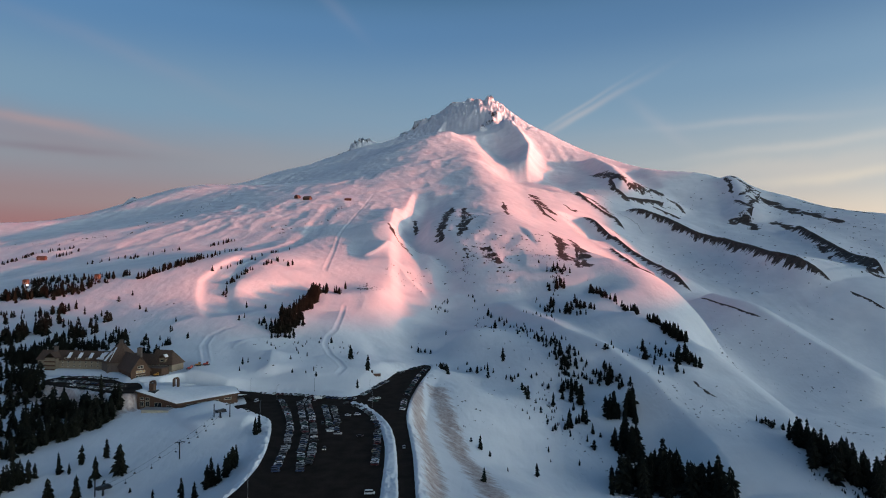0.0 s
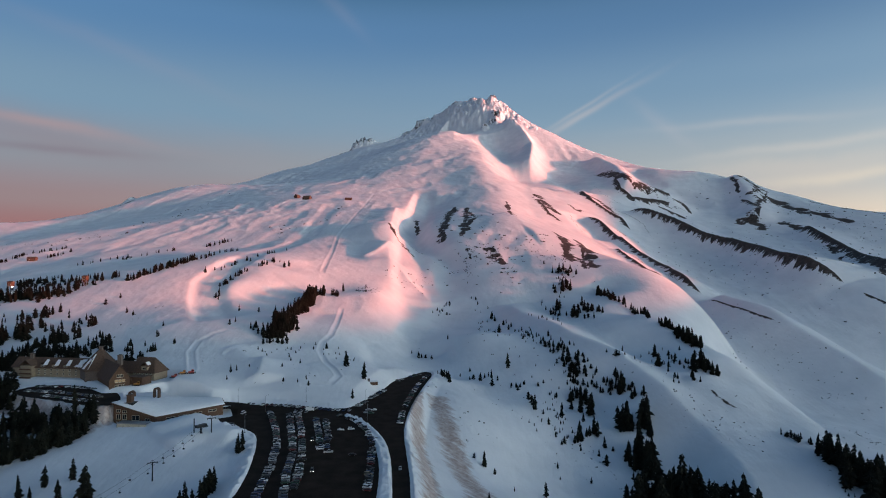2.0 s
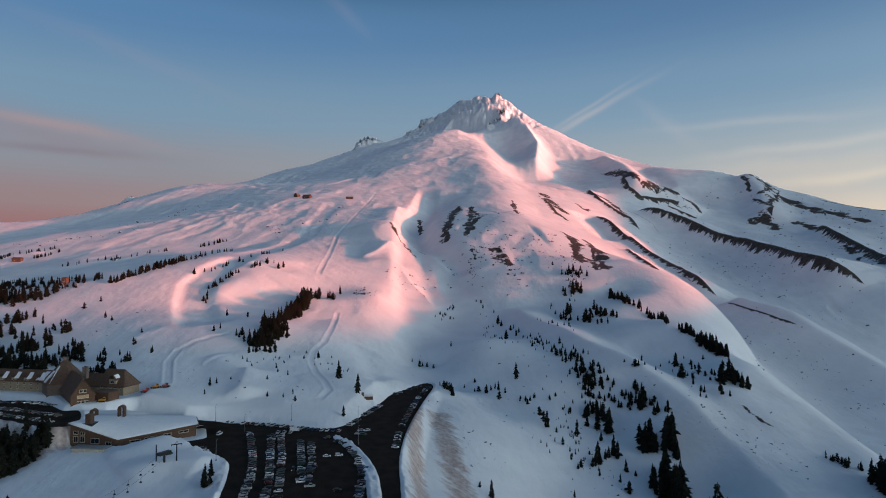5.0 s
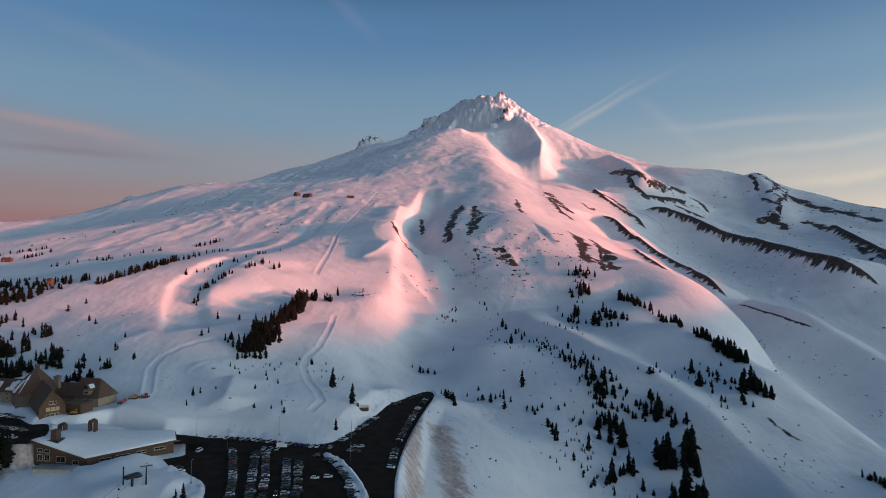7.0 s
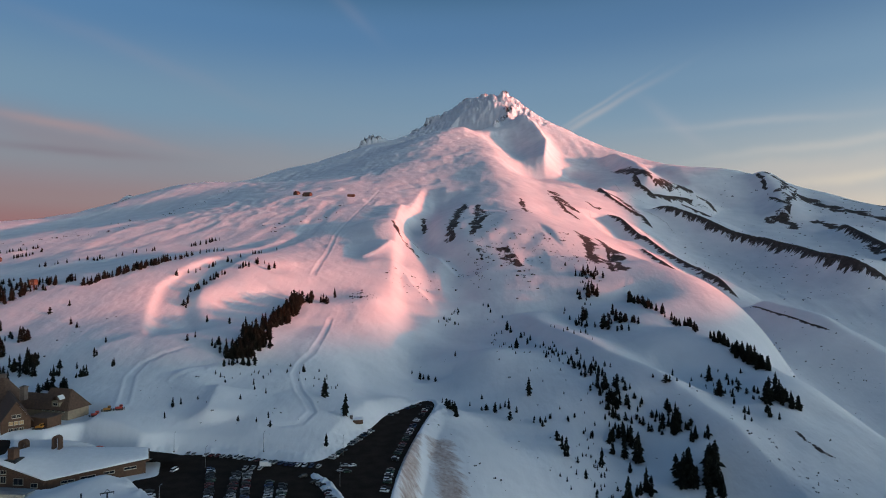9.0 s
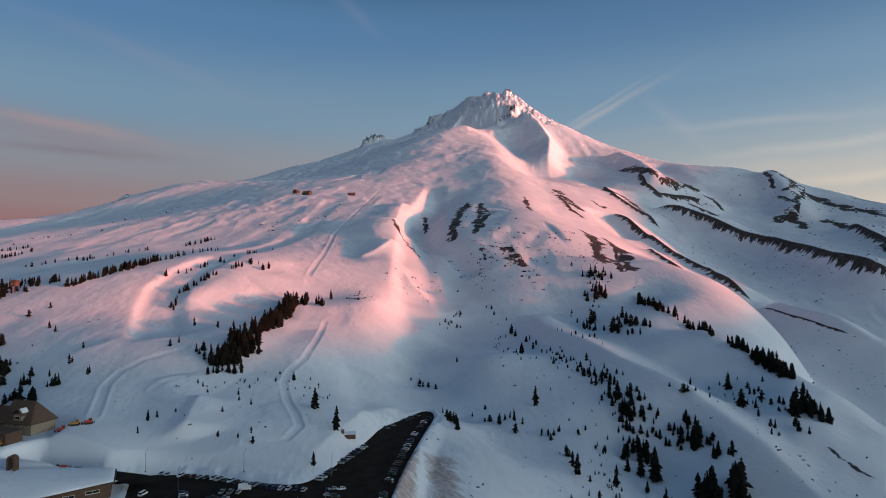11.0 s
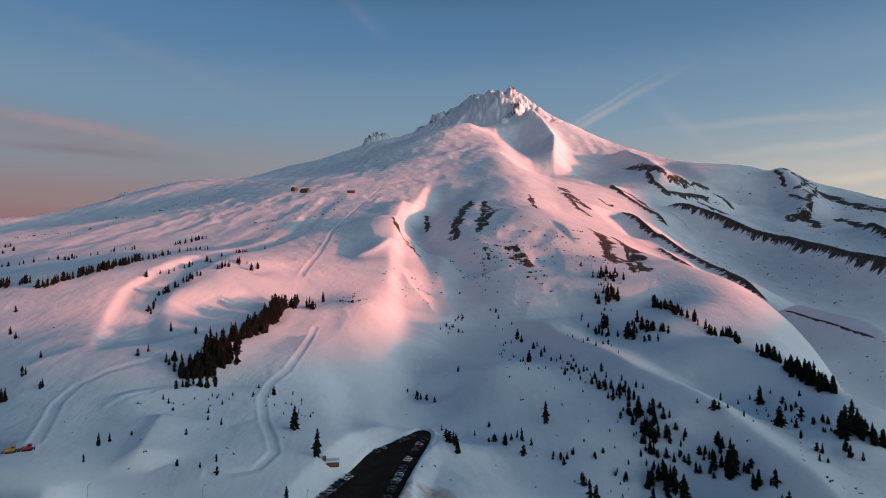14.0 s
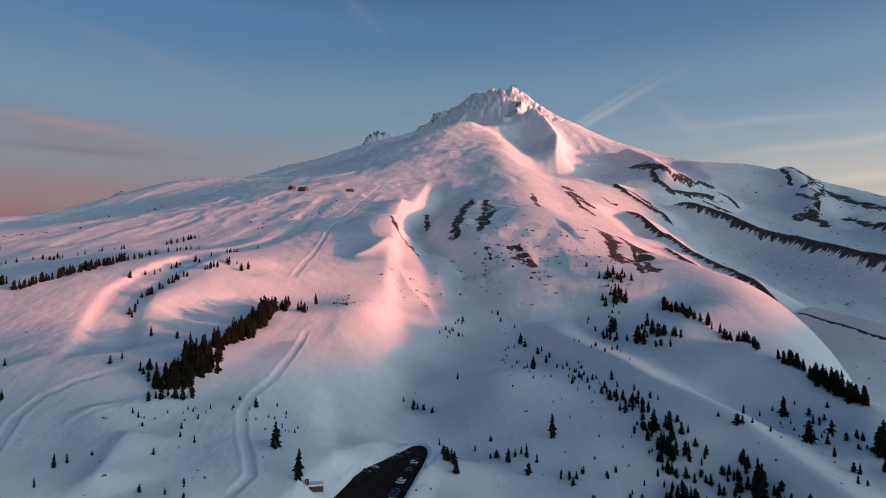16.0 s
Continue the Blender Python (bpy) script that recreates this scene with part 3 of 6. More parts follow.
def sheet_weights():
    p = np.array(SPINES, float)
    q, n = p[:, :2] / 1000, len(p)
    a = np.zeros((n + 3, n + 3))
    a[:n, :n] = kernel(((q[:, None] - q[None]) ** 2).sum(-1)) + 2e-5 * np.eye(n)
    a[:n, n], a[n, :n], a[:n, n + 1:], a[n + 1:, :n] = 1, 1, q, q.T
    return q, np.linalg.solve(a, np.r_[p[:, 2], 0, 0, 0])


SHEET = sheet_weights()


def paved(x, y):
    """Signed distance to the cleared asphalt, its level, for the two car parks."""
    lot = inside_by(x, y, LOT)
    isle = inside_by(x, y, ISLAND)
    main = np.maximum(lot, -isle)
    upper = np.minimum(inside_by(x, y, LODGE_LOT), inside_by(x, y, BACK_ROAD))
    return main, upper


def base_height(x, y):
    q, c = SHEET
    z = c[-3] + c[-2] * x / 1000 + c[-1] * y / 1000
    for (cx, cy), w in zip(q, c):
        z = z + w * kernel((x / 1000 - cx) ** 2 + (y / 1000 - cy) ** 2)
    return z


def heights(x, y):
    x, y = np.asarray(x, float), np.asarray(y, float)
    shape, x, y = x.shape, x.ravel(), y.ravel()
    z = base_height(x, y)
    for amp, left, right, pts, power in RIDGES:
        near, d, side, part = along(x, y, pts, 3.2 * max(left, right))
        w = np.where(side > 0, right, left)
        z[near] += amp * np.exp(-((d / w) ** power)) * np.sqrt(step(0, 0.12, part) * step(0, 0.12, 1 - part) + 1e-9)
    # wind-packed swells, drawn out down the slope, larger higher up
    far = np.hypot(x, y)
    wx, wy = x + 30 * lattice(x / 220, y / 220, 5), y
    grow = step(350, 1600, far)
    z += (0.6 + 1.0 * grow) * fbm(wx / 110, wy / 150, 11, 4, 0.48)
    z += (0.22 + 0.12 * grow) * fbm(wx / 24, wy / 36, 23, 3, 0.5)
    # hollows scooped by the wind, and small drifts
    scoop = fbm(wx / 75, wy / 105, 83, 3, 0.5)
    z -= (1.9 + 1.3 * grow) * np.clip(scoop - 0.12, 0, 1) ** 1.1
    z += 0.16 * (1 - 0.5 * grow) * fbm(wx / 9, wy / 13, 91, 2, 0.5)
    z += 5 * step(1300, 3200, far) * fbm(x / 330, y / 380, 31, 3, 0.42)
    # ribs and gullies cut into the upper slopes, in some places more than in others
    cut = step(1050, 1900, far) * step(-0.25, 0.5, lattice(x / 420, y / 520, 131))
    z += 2.6 * cut * (0.5 - np.abs(fbm(wx / 85, wy / 170, 137, 4, 0.55)))
    z += (0.4 + 1.0 * step(1800, 3200, far)) * step(900, 1500, far) * fbm(wx / 40, wy / 55, 149, 3, 0.55)
    # crags round the top
    for cx, cy, rx, ry, h in CRAGS:
        m = np.exp(-((((x - cx) / rx) ** 2 + ((y - cy) / ry) ** 2) ** 1.8))
        n = np.nonzero(m > 0.02)[0]
        z[n] += h * m[n] * (0.55 + 0.6 * np.clip(1 - 1.2 * np.abs(fbm(x[n] / 30, y[n] / 45, 47, 4, 0.65)), -0.4, 1))
    # rime and ice on the top
    n = np.nonzero((y > 3600) & (np.abs(x - 150) < 900))[0]
    z[n] += 30 * step(930, 1320, z[n]) * (0.36 - np.abs(fbm(x[n] / 48, y[n] / 95, 61, 5, 0.66)))
    # cleared ground and the snow banks round it
    n = np.nonzero((x > -420) & (x < 120) & (y > 150) & (y < 760))[0]
    main, _ = paved(x[n], y[n])
    upper, back = inside_by(x[n], y[n], LODGE_LOT), inside_by(x[n], y[n], BACK_ROAD)
    for sd, level, run in ((back, ROAD_LEVEL, 9.0), (upper, LODGE_LEVEL, 12.0), (main, 0.0, 16.0)):
        k = step(0.0, run, sd)
        bank = level - 0.6 + 2.3 * step(0.0, 3.0, sd) + 1.0 * fbm(x[n] / 5, y[n] / 5, 3, 3, 0.65) * step(0.5, 3, sd)
        z[n] = bank * (1 - k) + z[n] * k
    # level pads under the buildings
    for poly, level in PADS:
        poly = np.array(poly, float)
        lo, hi = poly.min(0) - 30, poly.max(0) + 30
        n = np.nonzero((x > lo[0]) & (x < hi[0]) & (y > lo[1]) & (y < hi[1]))[0]
        k = step(1.0, 7.0, inside_by(x[n], y[n], poly))
        z[n] = level * (1 - k) + z[n] * k
    # drifts against the day lodge's long wall
    for amp, inner, outer, pts in DRIFTS:
        near, d, side, part = along(x, y, np.array(pts, float), 3 * outer)
        z[near] += amp * np.exp(-((d / np.where(side > 0, outer, inner)) ** 2)) * step(0, 0.3, part) * step(1.0, 6.0, inside_by(x[near], y[near], LOT))
    for width, pts in TRACKS:
        near, d, side, part = along(x, y, pts, 2 * width)
        z[near] += -0.5 * np.exp(-((d / width) ** 4)) + 0.4 * np.exp(-(((d - 1.2 * width) / (0.3 * width)) ** 2))
    return z.reshape(shape)


# ---- ground ----
def part(name, bm, mat, parent=None, label="", smooth=False):
    me = bpy.data.meshes.new(name)
    if smooth:
        for f in bm.faces:
            f.smooth = True
    bm.to_mesh(me)
    bm.free()
    for x in (mat if isinstance(mat, (list, tuple)) else [mat]):
        me.materials.append(x)
    ob = new(name, me)
    if parent:
        ob.parent = parent
    if label:
        tagged(ob, label)
    return ob


def build_ground():
    """One sheet from under the start of the flight to beyond the mountain, finest where it is passed close by."""
    fine = np.radians(np.linspace(-41, 41, 900))
    left = np.radians(-41 - 139 * np.linspace(0, 1, 60)[1:] ** 1.5)[::-1]
    right = np.radians(41 + 139 * np.linspace(0, 1, 60)[1:-1] ** 1.5)
    ang = np.r_[left, fine, right]
    rad = np.r_[1.0, 80.0, np.geomspace(170, 5300, 860), np.geomspace(5500, 9000, 12)]
    a, r = np.meshgrid(ang, rad)
    x, y = (r * np.sin(a)).ravel(), (r * np.cos(a)).ravel()
    z = heights(x, y)
    na, nr = len(ang), len(rad)
    i = np.arange(nr - 1)[:, None] * na
    j = np.arange(na)[None]
    k = (j + 1) % na
    faces = np.stack([i + j, i + k, i + na + k, i + na + j], -1).reshape(-1, 4)
    me = bpy.data.meshes.new("ground")
    me.vertices.add(len(x))
    me.vertices.foreach_set("co", np.stack([x, y, z], -1).astype(np.float32).ravel())
    me.loops.add(faces.size)
    me.polygons.add(len(faces))
    me.loops.foreach_set("vertex_index", faces.ravel().astype(np.int32))
    me.polygons.foreach_set("loop_start", np.arange(0, faces.size, 4, dtype=np.int32))
    me.update(calc_edges=True)
    me.polygons.foreach_set("use_smooth", np.ones(len(faces), bool))
    # where rock and mud come through the snow
    rock, cliff = np.zeros(len(x), np.float32), np.zeros(len(x), np.float32)
    band = np.tile(np.array([0, 900, 1], np.float32), (len(x), 1))
    for width, pts, side, ragged in OUTCROPS:
        near, d, s, p = along(x, y, pts, 2.6 * width)
        reach = width * (1 + 0.55 * ragged * lattice(x[near] / (1.1 * width), y[near] / (1.6 * width), 71))
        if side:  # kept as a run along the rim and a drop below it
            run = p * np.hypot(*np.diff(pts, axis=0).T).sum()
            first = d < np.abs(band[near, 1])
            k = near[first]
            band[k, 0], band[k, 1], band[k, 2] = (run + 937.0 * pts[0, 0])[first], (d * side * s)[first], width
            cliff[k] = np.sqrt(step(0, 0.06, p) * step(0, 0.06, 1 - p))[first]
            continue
        v = 0.68 * np.clip(1.15 - 0.75 * d / np.maximum(reach, 0.3 * width), 0, 1) ** 1.3 * np.sqrt(step(0, 0.08, p) * step(0, 0.08, 1 - p))
        v = v * np.clip(1.0 + 0.3 * fbm(x[near] / (0.5 * width + 4), y[near] / (0.5 * width + 4), 73, 3), 0, 1.2)
        rock[near] = np.maximum(rock[near], v)
    for cx, cy, rx, ry, h in CRAGS:
        rock = np.maximum(rock, 0.50 * np.exp(-((((x - cx) / (1.15 * rx)) ** 2 + ((y - cy) / (1.15 * ry)) ** 2) ** 2))).astype(np.float32)
    mud = np.zeros(len(x), np.float32)
    for width, pts in MUD:
        near, d, s, p = along(x, y, pts, 2.5 * width)
        mud[near] = np.maximum(mud[near], 0.85 * np.exp(-((d / width) ** 2)))
    for name, values in (("rock", rock), ("mud", mud), ("cliff", cliff)):
        me.attributes.new(name, "FLOAT", "POINT").data.foreach_set("value", values)
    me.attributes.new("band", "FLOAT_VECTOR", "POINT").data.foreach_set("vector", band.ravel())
    me.materials.append(SNOW_GROUND)
    return tagged(new("ground", me), "wind-packed snow slopes of a volcano with bare rock ribs", "ground", kind="structure")


build_ground()


def flat_sheet(name, outline, level, mat):
    bm = bmesh.new()
    bm.faces.new([bm.verts.new((px, py, level)) for px, py in outline])
    bmesh.ops.triangulate(bm, faces=bm.faces[:])
    return part(name, bm, mat)


def grown(outline, by):
    p = np.array(outline, float)
    d = np.roll(p, -1, 0) - np.roll(p, 1, 0)
    n = np.stack([d[:, 1], -d[:, 0]], -1) / (np.hypot(*d.T)[:, None] + 1e-9)
    area = np.sum(p[:, 0] * np.roll(p[:, 1], -1) - np.roll(p[:, 0], -1) * p[:, 1])
    return p + n * by * np.sign(area)


tagged(flat_sheet("parking_lot", grown(LOT, 1.2), 0.0, ASPHALT), "dark wet asphalt parking lot cleared of snow", "parking lot", kind="structure")
tagged(flat_sheet("lodge_parking_lot", grown(LODGE_LOT, 1.2), LODGE_LEVEL, ASPHALT), "dark asphalt car park below the lodge", "parking lot", kind="structure")
tagged(flat_sheet("back_road", grown(BACK_ROAD, 1.2), ROAD_LEVEL, ASPHALT), "narrow dark cleared road behind the day lodge", "road", kind="structure")


# ---- building helpers ----
def loft(bm, low, high):
    """A closed solid between two outlines with the same number of corners."""
    a, b = [bm.verts.new(p) for p in low], [bm.verts.new(p) for p in high]
    n = len(a)
    bm.faces.new(a[::-1])
    bm.faces.new(b)
    for i in range(n):
        bm.faces.new((a[i], a[(i + 1) % n], b[(i + 1) % n], b[i]))


def slab(bm, cx, cy, cz, sx, sy, sz, turn=0.0, bevel=0.0):
    """A block standing on cz."""
    c, s = math.cos(radians(turn)), math.sin(radians(turn))
    pts = [(cx + x * c - y * s, cy + x * s + y * c) for x, y in ((-sx / 2, -sy / 2), (sx / 2, -sy / 2), (sx / 2, sy / 2), (-sx / 2, sy / 2))]
    k = bevel
    if k:
        top = [(cx + (x - math.copysign(k, x)) * c - (y - math.copysign(k, y)) * s, cy + (x - math.copysign(k, x)) * s + (y - math.copysign(k, y)) * c)
               for x, y in ((-sx / 2, -sy / 2), (sx / 2, -sy / 2), (sx / 2, sy / 2), (-sx / 2, sy / 2))]
        loft(bm, [(*p, cz) for p in pts], [(*p, cz + sz - k) for p in pts])
        loft(bm, [(*p, cz + sz - k + 0.001) for p in pts], [(*p, cz + sz) for p in top])
    else:
        loft(bm, [(*p, cz) for p in pts], [(*p, cz + sz) for p in pts])


def block(name, mat, parent, *args, label="", **kw):
    bm = bmesh.new()
    slab(bm, *args, **kw)
    return part(name, bm, mat, parent, label)


def rod(bm, a, b, r0, r1=None, sides=8):
    a, b = Vector(a), Vector(b)
    r1 = r0 if r1 is None else r1
    q = (b - a).to_track_quat("Z", "Y")
    ring = [Vector((math.cos(2 * math.pi * i / sides), math.sin(2 * math.pi * i / sides), 0)) for i in range(sides)]
    loft(bm, [a + q @ (v * r0) for v in ring], [b + q @ (v * r1) for v in ring])


def bar(name, mat, parent, a, b, r0, r1=None, sides=8, label=""):
    bm = bmesh.new()
    rod(bm, a, b, r0, r1, sides)
    return part(name, bm, mat, parent, label, smooth=sides > 6)


def panel(bm, corners, thick):
    """A thick plate over three or four corners in space, thickened along its normal."""
    c = [Vector(p) for p in corners]
    n = (c[1] - c[0]).cross(c[2] - c[0]).normalized() * thick
    loft(bm, c, [p + n for p in c])


def plate(name, mat, parent, corners, thick, label=""):
    bm = bmesh.new()
    panel(bm, corners, thick)
    return part(name, bm, mat, parent, label)


def thing(name, label, category, x=0, y=0, z=0, turn=0, group="", kind=""):
    ob = tagged(new(name), label, category, group, kind)
    ob.matrix_world = pose(x, y, z, 0, 0, turn)
    return ob


def ground_at(x, y):
    return float(heights(np.array([x], float), np.array([y], float))[0])


SHINGLE = material("cedar_shingle", (0.095, 0.055, 0.036), 0.85, grain=0.45, scale=0.8, bump=0.06)
CREAM = material("weathered_cream_boards", (0.27, 0.215, 0.15), 0.8, grain=0.2, scale=0.6)
BROWN = material("brown_timber", (0.095, 0.048, 0.027), 0.8, grain=0.35, scale=0.7, bump=0.03)
STONE = material("basalt_masonry", (0.13, 0.10, 0.085), 0.9, grain=0.45, scale=1.5, bump=0.1)
GLASS = material("dark_window_glass", (0.012, 0.014, 0.018), 0.25, specular=0.3)
STEEL = material("painted_dark_steel", (0.035, 0.036, 0.04), 0.5, 0.6, grain=0.2, scale=3)
GALV = material("galvanised_steel", (0.3, 0.31, 0.32), 0.45, 0.8, grain=0.15, scale=2)
TRIM = material("pale_window_trim", (0.52, 0.48, 0.38), 0.7, grain=0.1, scale=2)
ORANGE = material("orange_cover", (0.62, 0.09, 0.03), 0.55, grain=0.15, scale=2)
CATRED = material("snowcat_red", (0.42, 0.035, 0.02), 0.4, grain=0.1, scale=2)
CATGOLD = material("snowcat_yellow", (0.5, 0.22, 0.03), 0.4, grain=0.1, scale=2)
RUBBER = material("black_rubber", (0.018, 0.018, 0.018), 0.85, grain=0.2, scale=4)
POOL = material("pool_cover_blue", (0.12, 0.25, 0.28), 0.4, grain=0.2, scale=1)


def lamp_glow(name, colour, strength):
    m = material(name, colour)
    b = m.node_tree.nodes["Principled BSDF"]
    b.inputs["Emission Color"].default_value, b.inputs["Emission Strength"].default_value = (*colour, 1), strength
    return m


WARM_PANE = lamp_glow("lit_window_pane", (0.42, 0.26, 0.12), 0.05)
HEADLAMP_ON = lamp_glow("headlamp_on", (1.0, 0.95, 0.85), 3.0)


def window_part(parent, x, y, z, w, h, turn, lit=False, name="window"):
    """A window in a wall whose face looks along the local -y after the turn: a frame, a pane and a sill."""
    c, s = math.cos(radians(turn)), math.sin(radians(turn))
    bm = bmesh.new()
    for dx, dz, sx, sz in ((-w / 2, 0, 0.18, h), (w / 2, 0, 0.18, h), (0, 0, w, 0.18), (0, h - 0.18, w, 0.18), (0, 0, 0.12, h)):
        slab(bm, x + dx * c, y + dx * s, z + dz, sx, 0.3, sz, turn)
    win = part(name, bm, TRIM, parent)
    bm = bmesh.new()
    slab(bm, x + 0.02 * s, y - 0.02 * c, z + 0.1, w - 0.1, 0.16, h - 0.2, turn)
    part("pane", bm, WARM_PANE if lit else GLASS, win)
    bm = bmesh.new()
    slab(bm, x + 0.12 * s, y - 0.12 * c, z - 0.15, w + 0.3, 0.35, 0.12, turn)
    part("sill", bm, TRIM, win)
    return win


def gable_wing(parent, a, b, width, base, eave, peak, hip=0.0, wall=CREAM, over=1.0):
    """A wing from a to b (plan), with a pitched shingle roof; hip: how far the far end of the ridge is drawn in."""
    a, b = Vector((*a, 0)), Vector((*b, 0))
    d = (b - a).normalized()
    n = Vector((d.y, -d.x, 0))
    w = n * width / 2
    up = Vector((0, 0, 1))
    bm = bmesh.new()
    loft(bm, [p + up * base for p in (a + w, b + w, b - w, a - w)], [p + up * eave for p in (a + w, b + w, b - w, a - w)])
    if not hip:
        for end in (a, b):
            q = end - d * 0.3 if end is b else end + d * 0.3
            lo = [end + w + up * eave, end - w + up * eave, end + up * (peak - 0.4)]
            loft(bm, lo, [p + (q - end) for p in lo])
    part("wall", bm, wall, parent)
    drop = over * (peak - eave) / (width / 2)
    wo = n * (width / 2 + over)
    a1, b1 = a - d * over, b + d * over
    ra, rb = a1 + up * peak, b1 - d * hip + up * peak
    e = up * (eave - drop)
    bm = bmesh.new()
    panel(bm, [a1 + wo + e, b1 + wo + e, rb, ra], 0.45)
    panel(bm, [b1 - wo + e, a1 - wo + e, ra, rb], 0.45)
    if hip:
        panel(bm, [b1 + wo + e, b1 - wo + e, rb], 0.45)
    return part("roof", bm, SHINGLE, parent), d, n


def chimney_part(parent, x, y, z, w, h, name="chimney"):
    bm = bmesh.new()
    slab(bm, x, y, z, w, w, h)
    slab(bm, x, y, z + h - 0.6, w + 0.5, w + 0.5, 0.5)
    ch = part(name, bm, STONE, parent)
    bm = bmesh.new()
    slab(bm, x, y, z + h - 0.1, w * 0.55, w * 0.55, 0.6)
    part("flue", bm, STEEL, ch)
    return ch


# ---- the old lodge ----
def build_lodge():
    lodge = thing("mountain_lodge", "large old timber lodge with steep shingle roofs and patchy snow", "lodge")
    base = 12.0
    # west wing
    wa, wb = (-378, 562), (-303, 551)
    roof, d, n = gable_wing(lodge, wa, wb, 15, base, 25.0, 32.0)
    turn = math.degrees(math.atan2(d.y, d.x))
    front = lambda k, out: Vector((*wa, 0)) + d * k + n * (7.5 + out)
    for k in (8, 26, 32, 38, 44, 50, 56, 62):
        for z in (15.2, 18.6, 22.0):
            p = front(k, 0.02)
            window_part(lodge, p.x, p.y, z, 1.5, 1.9, turn, lit=(k == 44 and z < 16))
    for k in (30, 41, 52, 63):
        p = front(k, -2.0)
        bm = bmesh.new()
        c = d * 2.2
        q = n * 2.4
        lo = [p - c + q, p + c + q, p + c - q, p - c - q]
        loft(bm, [v + Vector((0, 0, 24.6)) for v in lo], [v + Vector((0, 0, 27.2)) for v in lo])
        dormer = part("dormer", bm, CREAM, lodge)
        bm = bmesh.new()
        r0, r1 = p + q * 1.2 + Vector((0, 0, 29.6)), p - q * 2.0 + Vector((0, 0, 29.6))
        panel(bm, [p - c * 1.25 + q * 1.2 + Vector((0, 0, 26.8)), r0, r1, p - c * 1.25 - q * 2 + Vector((0, 0, 26.8))][::-1], 0.35)
        panel(bm, [r0, p + c * 1.25 + q * 1.2 + Vector((0, 0, 26.8)), p + c * 1.25 - q * 2 + Vector((0, 0, 26.8)), r1][::-1], 0.35)
        part("dormer_roof", bm, SHINGLE, dormer)
        f = p + n * 2.42
        window_part(dormer, f.x, f.y, 25.0, 1.6, 1.6, turn)
        s0 = p + d * 2.6
        plate("snow_patch", SNOW, lodge, [s0 + n * 4.5 + Vector((0, 0, 26.9)), s0 + d * 3.4 + n * 4.2 + Vector((0, 0, 27.1)), s0 + d * 2.2 - n * 0.2 + Vector((0, 0, 31.0)), s0 - d * 0.6 - n * 0.3 + Vector((0, 0, 31.1))], 0.5, "old snow left on the roof")
    # balcony block
    p = front(17, 1.6)
    bm = bmesh.new()
    slab(bm, p.x, p.y, base, 11, 5, 14.5, turn)
    bay = part("balcony_block", bm, CREAM, lodge)
    for z in (15.6, 19.2, 22.8):
        q = p + n * 3.0
        bm = bmesh.new()
        slab(bm, q.x, q.y, z, 11.4, 1.6, 0.3, turn)
        slab(bm, (q + n * 0.7).x, (q + n * 0.7).y, z + 0.3, 11.4, 0.15, 1.0, turn)
        part("balcony", bm, BROWN, bay)
    r0, r1 = p + n * 3.4 + Vector((0, 0, 31.2)), p - n * 7 + Vector((0, 0, 31.2))
    bm = bmesh.new()
    for sgn in (-1, 1):
        e0, e1 = p + n * 3.4 + d * 6.3 * sgn + Vector((0, 0, 26.2)), p - n * 7 + d * 6.3 * sgn + Vector((0, 0, 26.2))
        panel(bm, [e0, e1, r1, r0] if sgn > 0 else [r0, r1, e1, e0], 0.4)
    part("bay_roof", bm, SHINGLE, bay)
    chimney_part(lodge, *(front(14, -6)).xy, 29, 2.6, 7)
    # six-sided head house
    cx, cy = -297.0, 547.0
    hexa = [(cx + 16 * math.cos(radians(a)), cy + 16 * math.sin(radians(a))) for a in range(15, 375, 60)]
    bm = bmesh.new()
    loft(bm, [(*p, base) for p in hexa], [(*p, 25.5) for p in hexa])
    part("head_house_wall", bm, STONE, lodge)
    bm = bmesh.new()
    big = [(cx + 17.5 * math.cos(radians(a)), cy + 17.5 * math.sin(radians(a))) for a in range(15, 375, 60)]
    small = [(cx + 1.6 * math.cos(radians(a)), cy + 1.6 * math.sin(radians(a))) for a in range(15, 375, 60)]
    loft(bm, [(*p, 24.6) for p in big], [(*p, 41.2) for p in small])
    cone = part("head_house_roof", bm, SHINGLE, lodge)
    bm = bmesh.new()
    slab(bm, cx, cy, 40.6, 2.8, 2.8, 2.6, 15)
    slab(bm, cx, cy, 43.2, 3.6, 3.6, 0.4, 15)
    part("chimney_cap", bm, STONE, cone)
    for a0, a1, lo, hi in ((232, 244, 0.08, 0.55), (250, 262, 0.04, 0.75)):
        pts = []
        for a, k in ((a0, lo), (a1, lo), (a1, hi), (a0, hi)):
            r = (17.5 - 15.9 * k) * 0.90
            pts.append(Vector((cx + r * math.cos(radians(a)), cy + r * math.sin(radians(a)), 24.6 + 16.6 * k)))
        plate("snow_patch", SNOW, lodge, pts, 0.6, "old snow left on the roof")
    # south wing with the gabled front
    sa, sb = (-292, 545), (-260, 510)
    roof, d, n = gable_wing(lodge, sa, sb, 15, base, 22.0, 33.5, wall=BROWN)
    turn2 = math.degrees(math.atan2(d.y, d.x)) + 90
    for z, wid in ((16.0, 3.0), (20.0, 3.0), (24.0, 2.0)):
        for side in (-2.6, 0, 2.6) if wid > 2 else (-1.2, 1.2):
            p = Vector((*sb, 0)) + n * side + d * 0.05
            window_part(lodge, p.x, p.y, z, 2.0, 2.2, turn2, lit=(z == 20.0))
    e = Vector((*sb, 0))
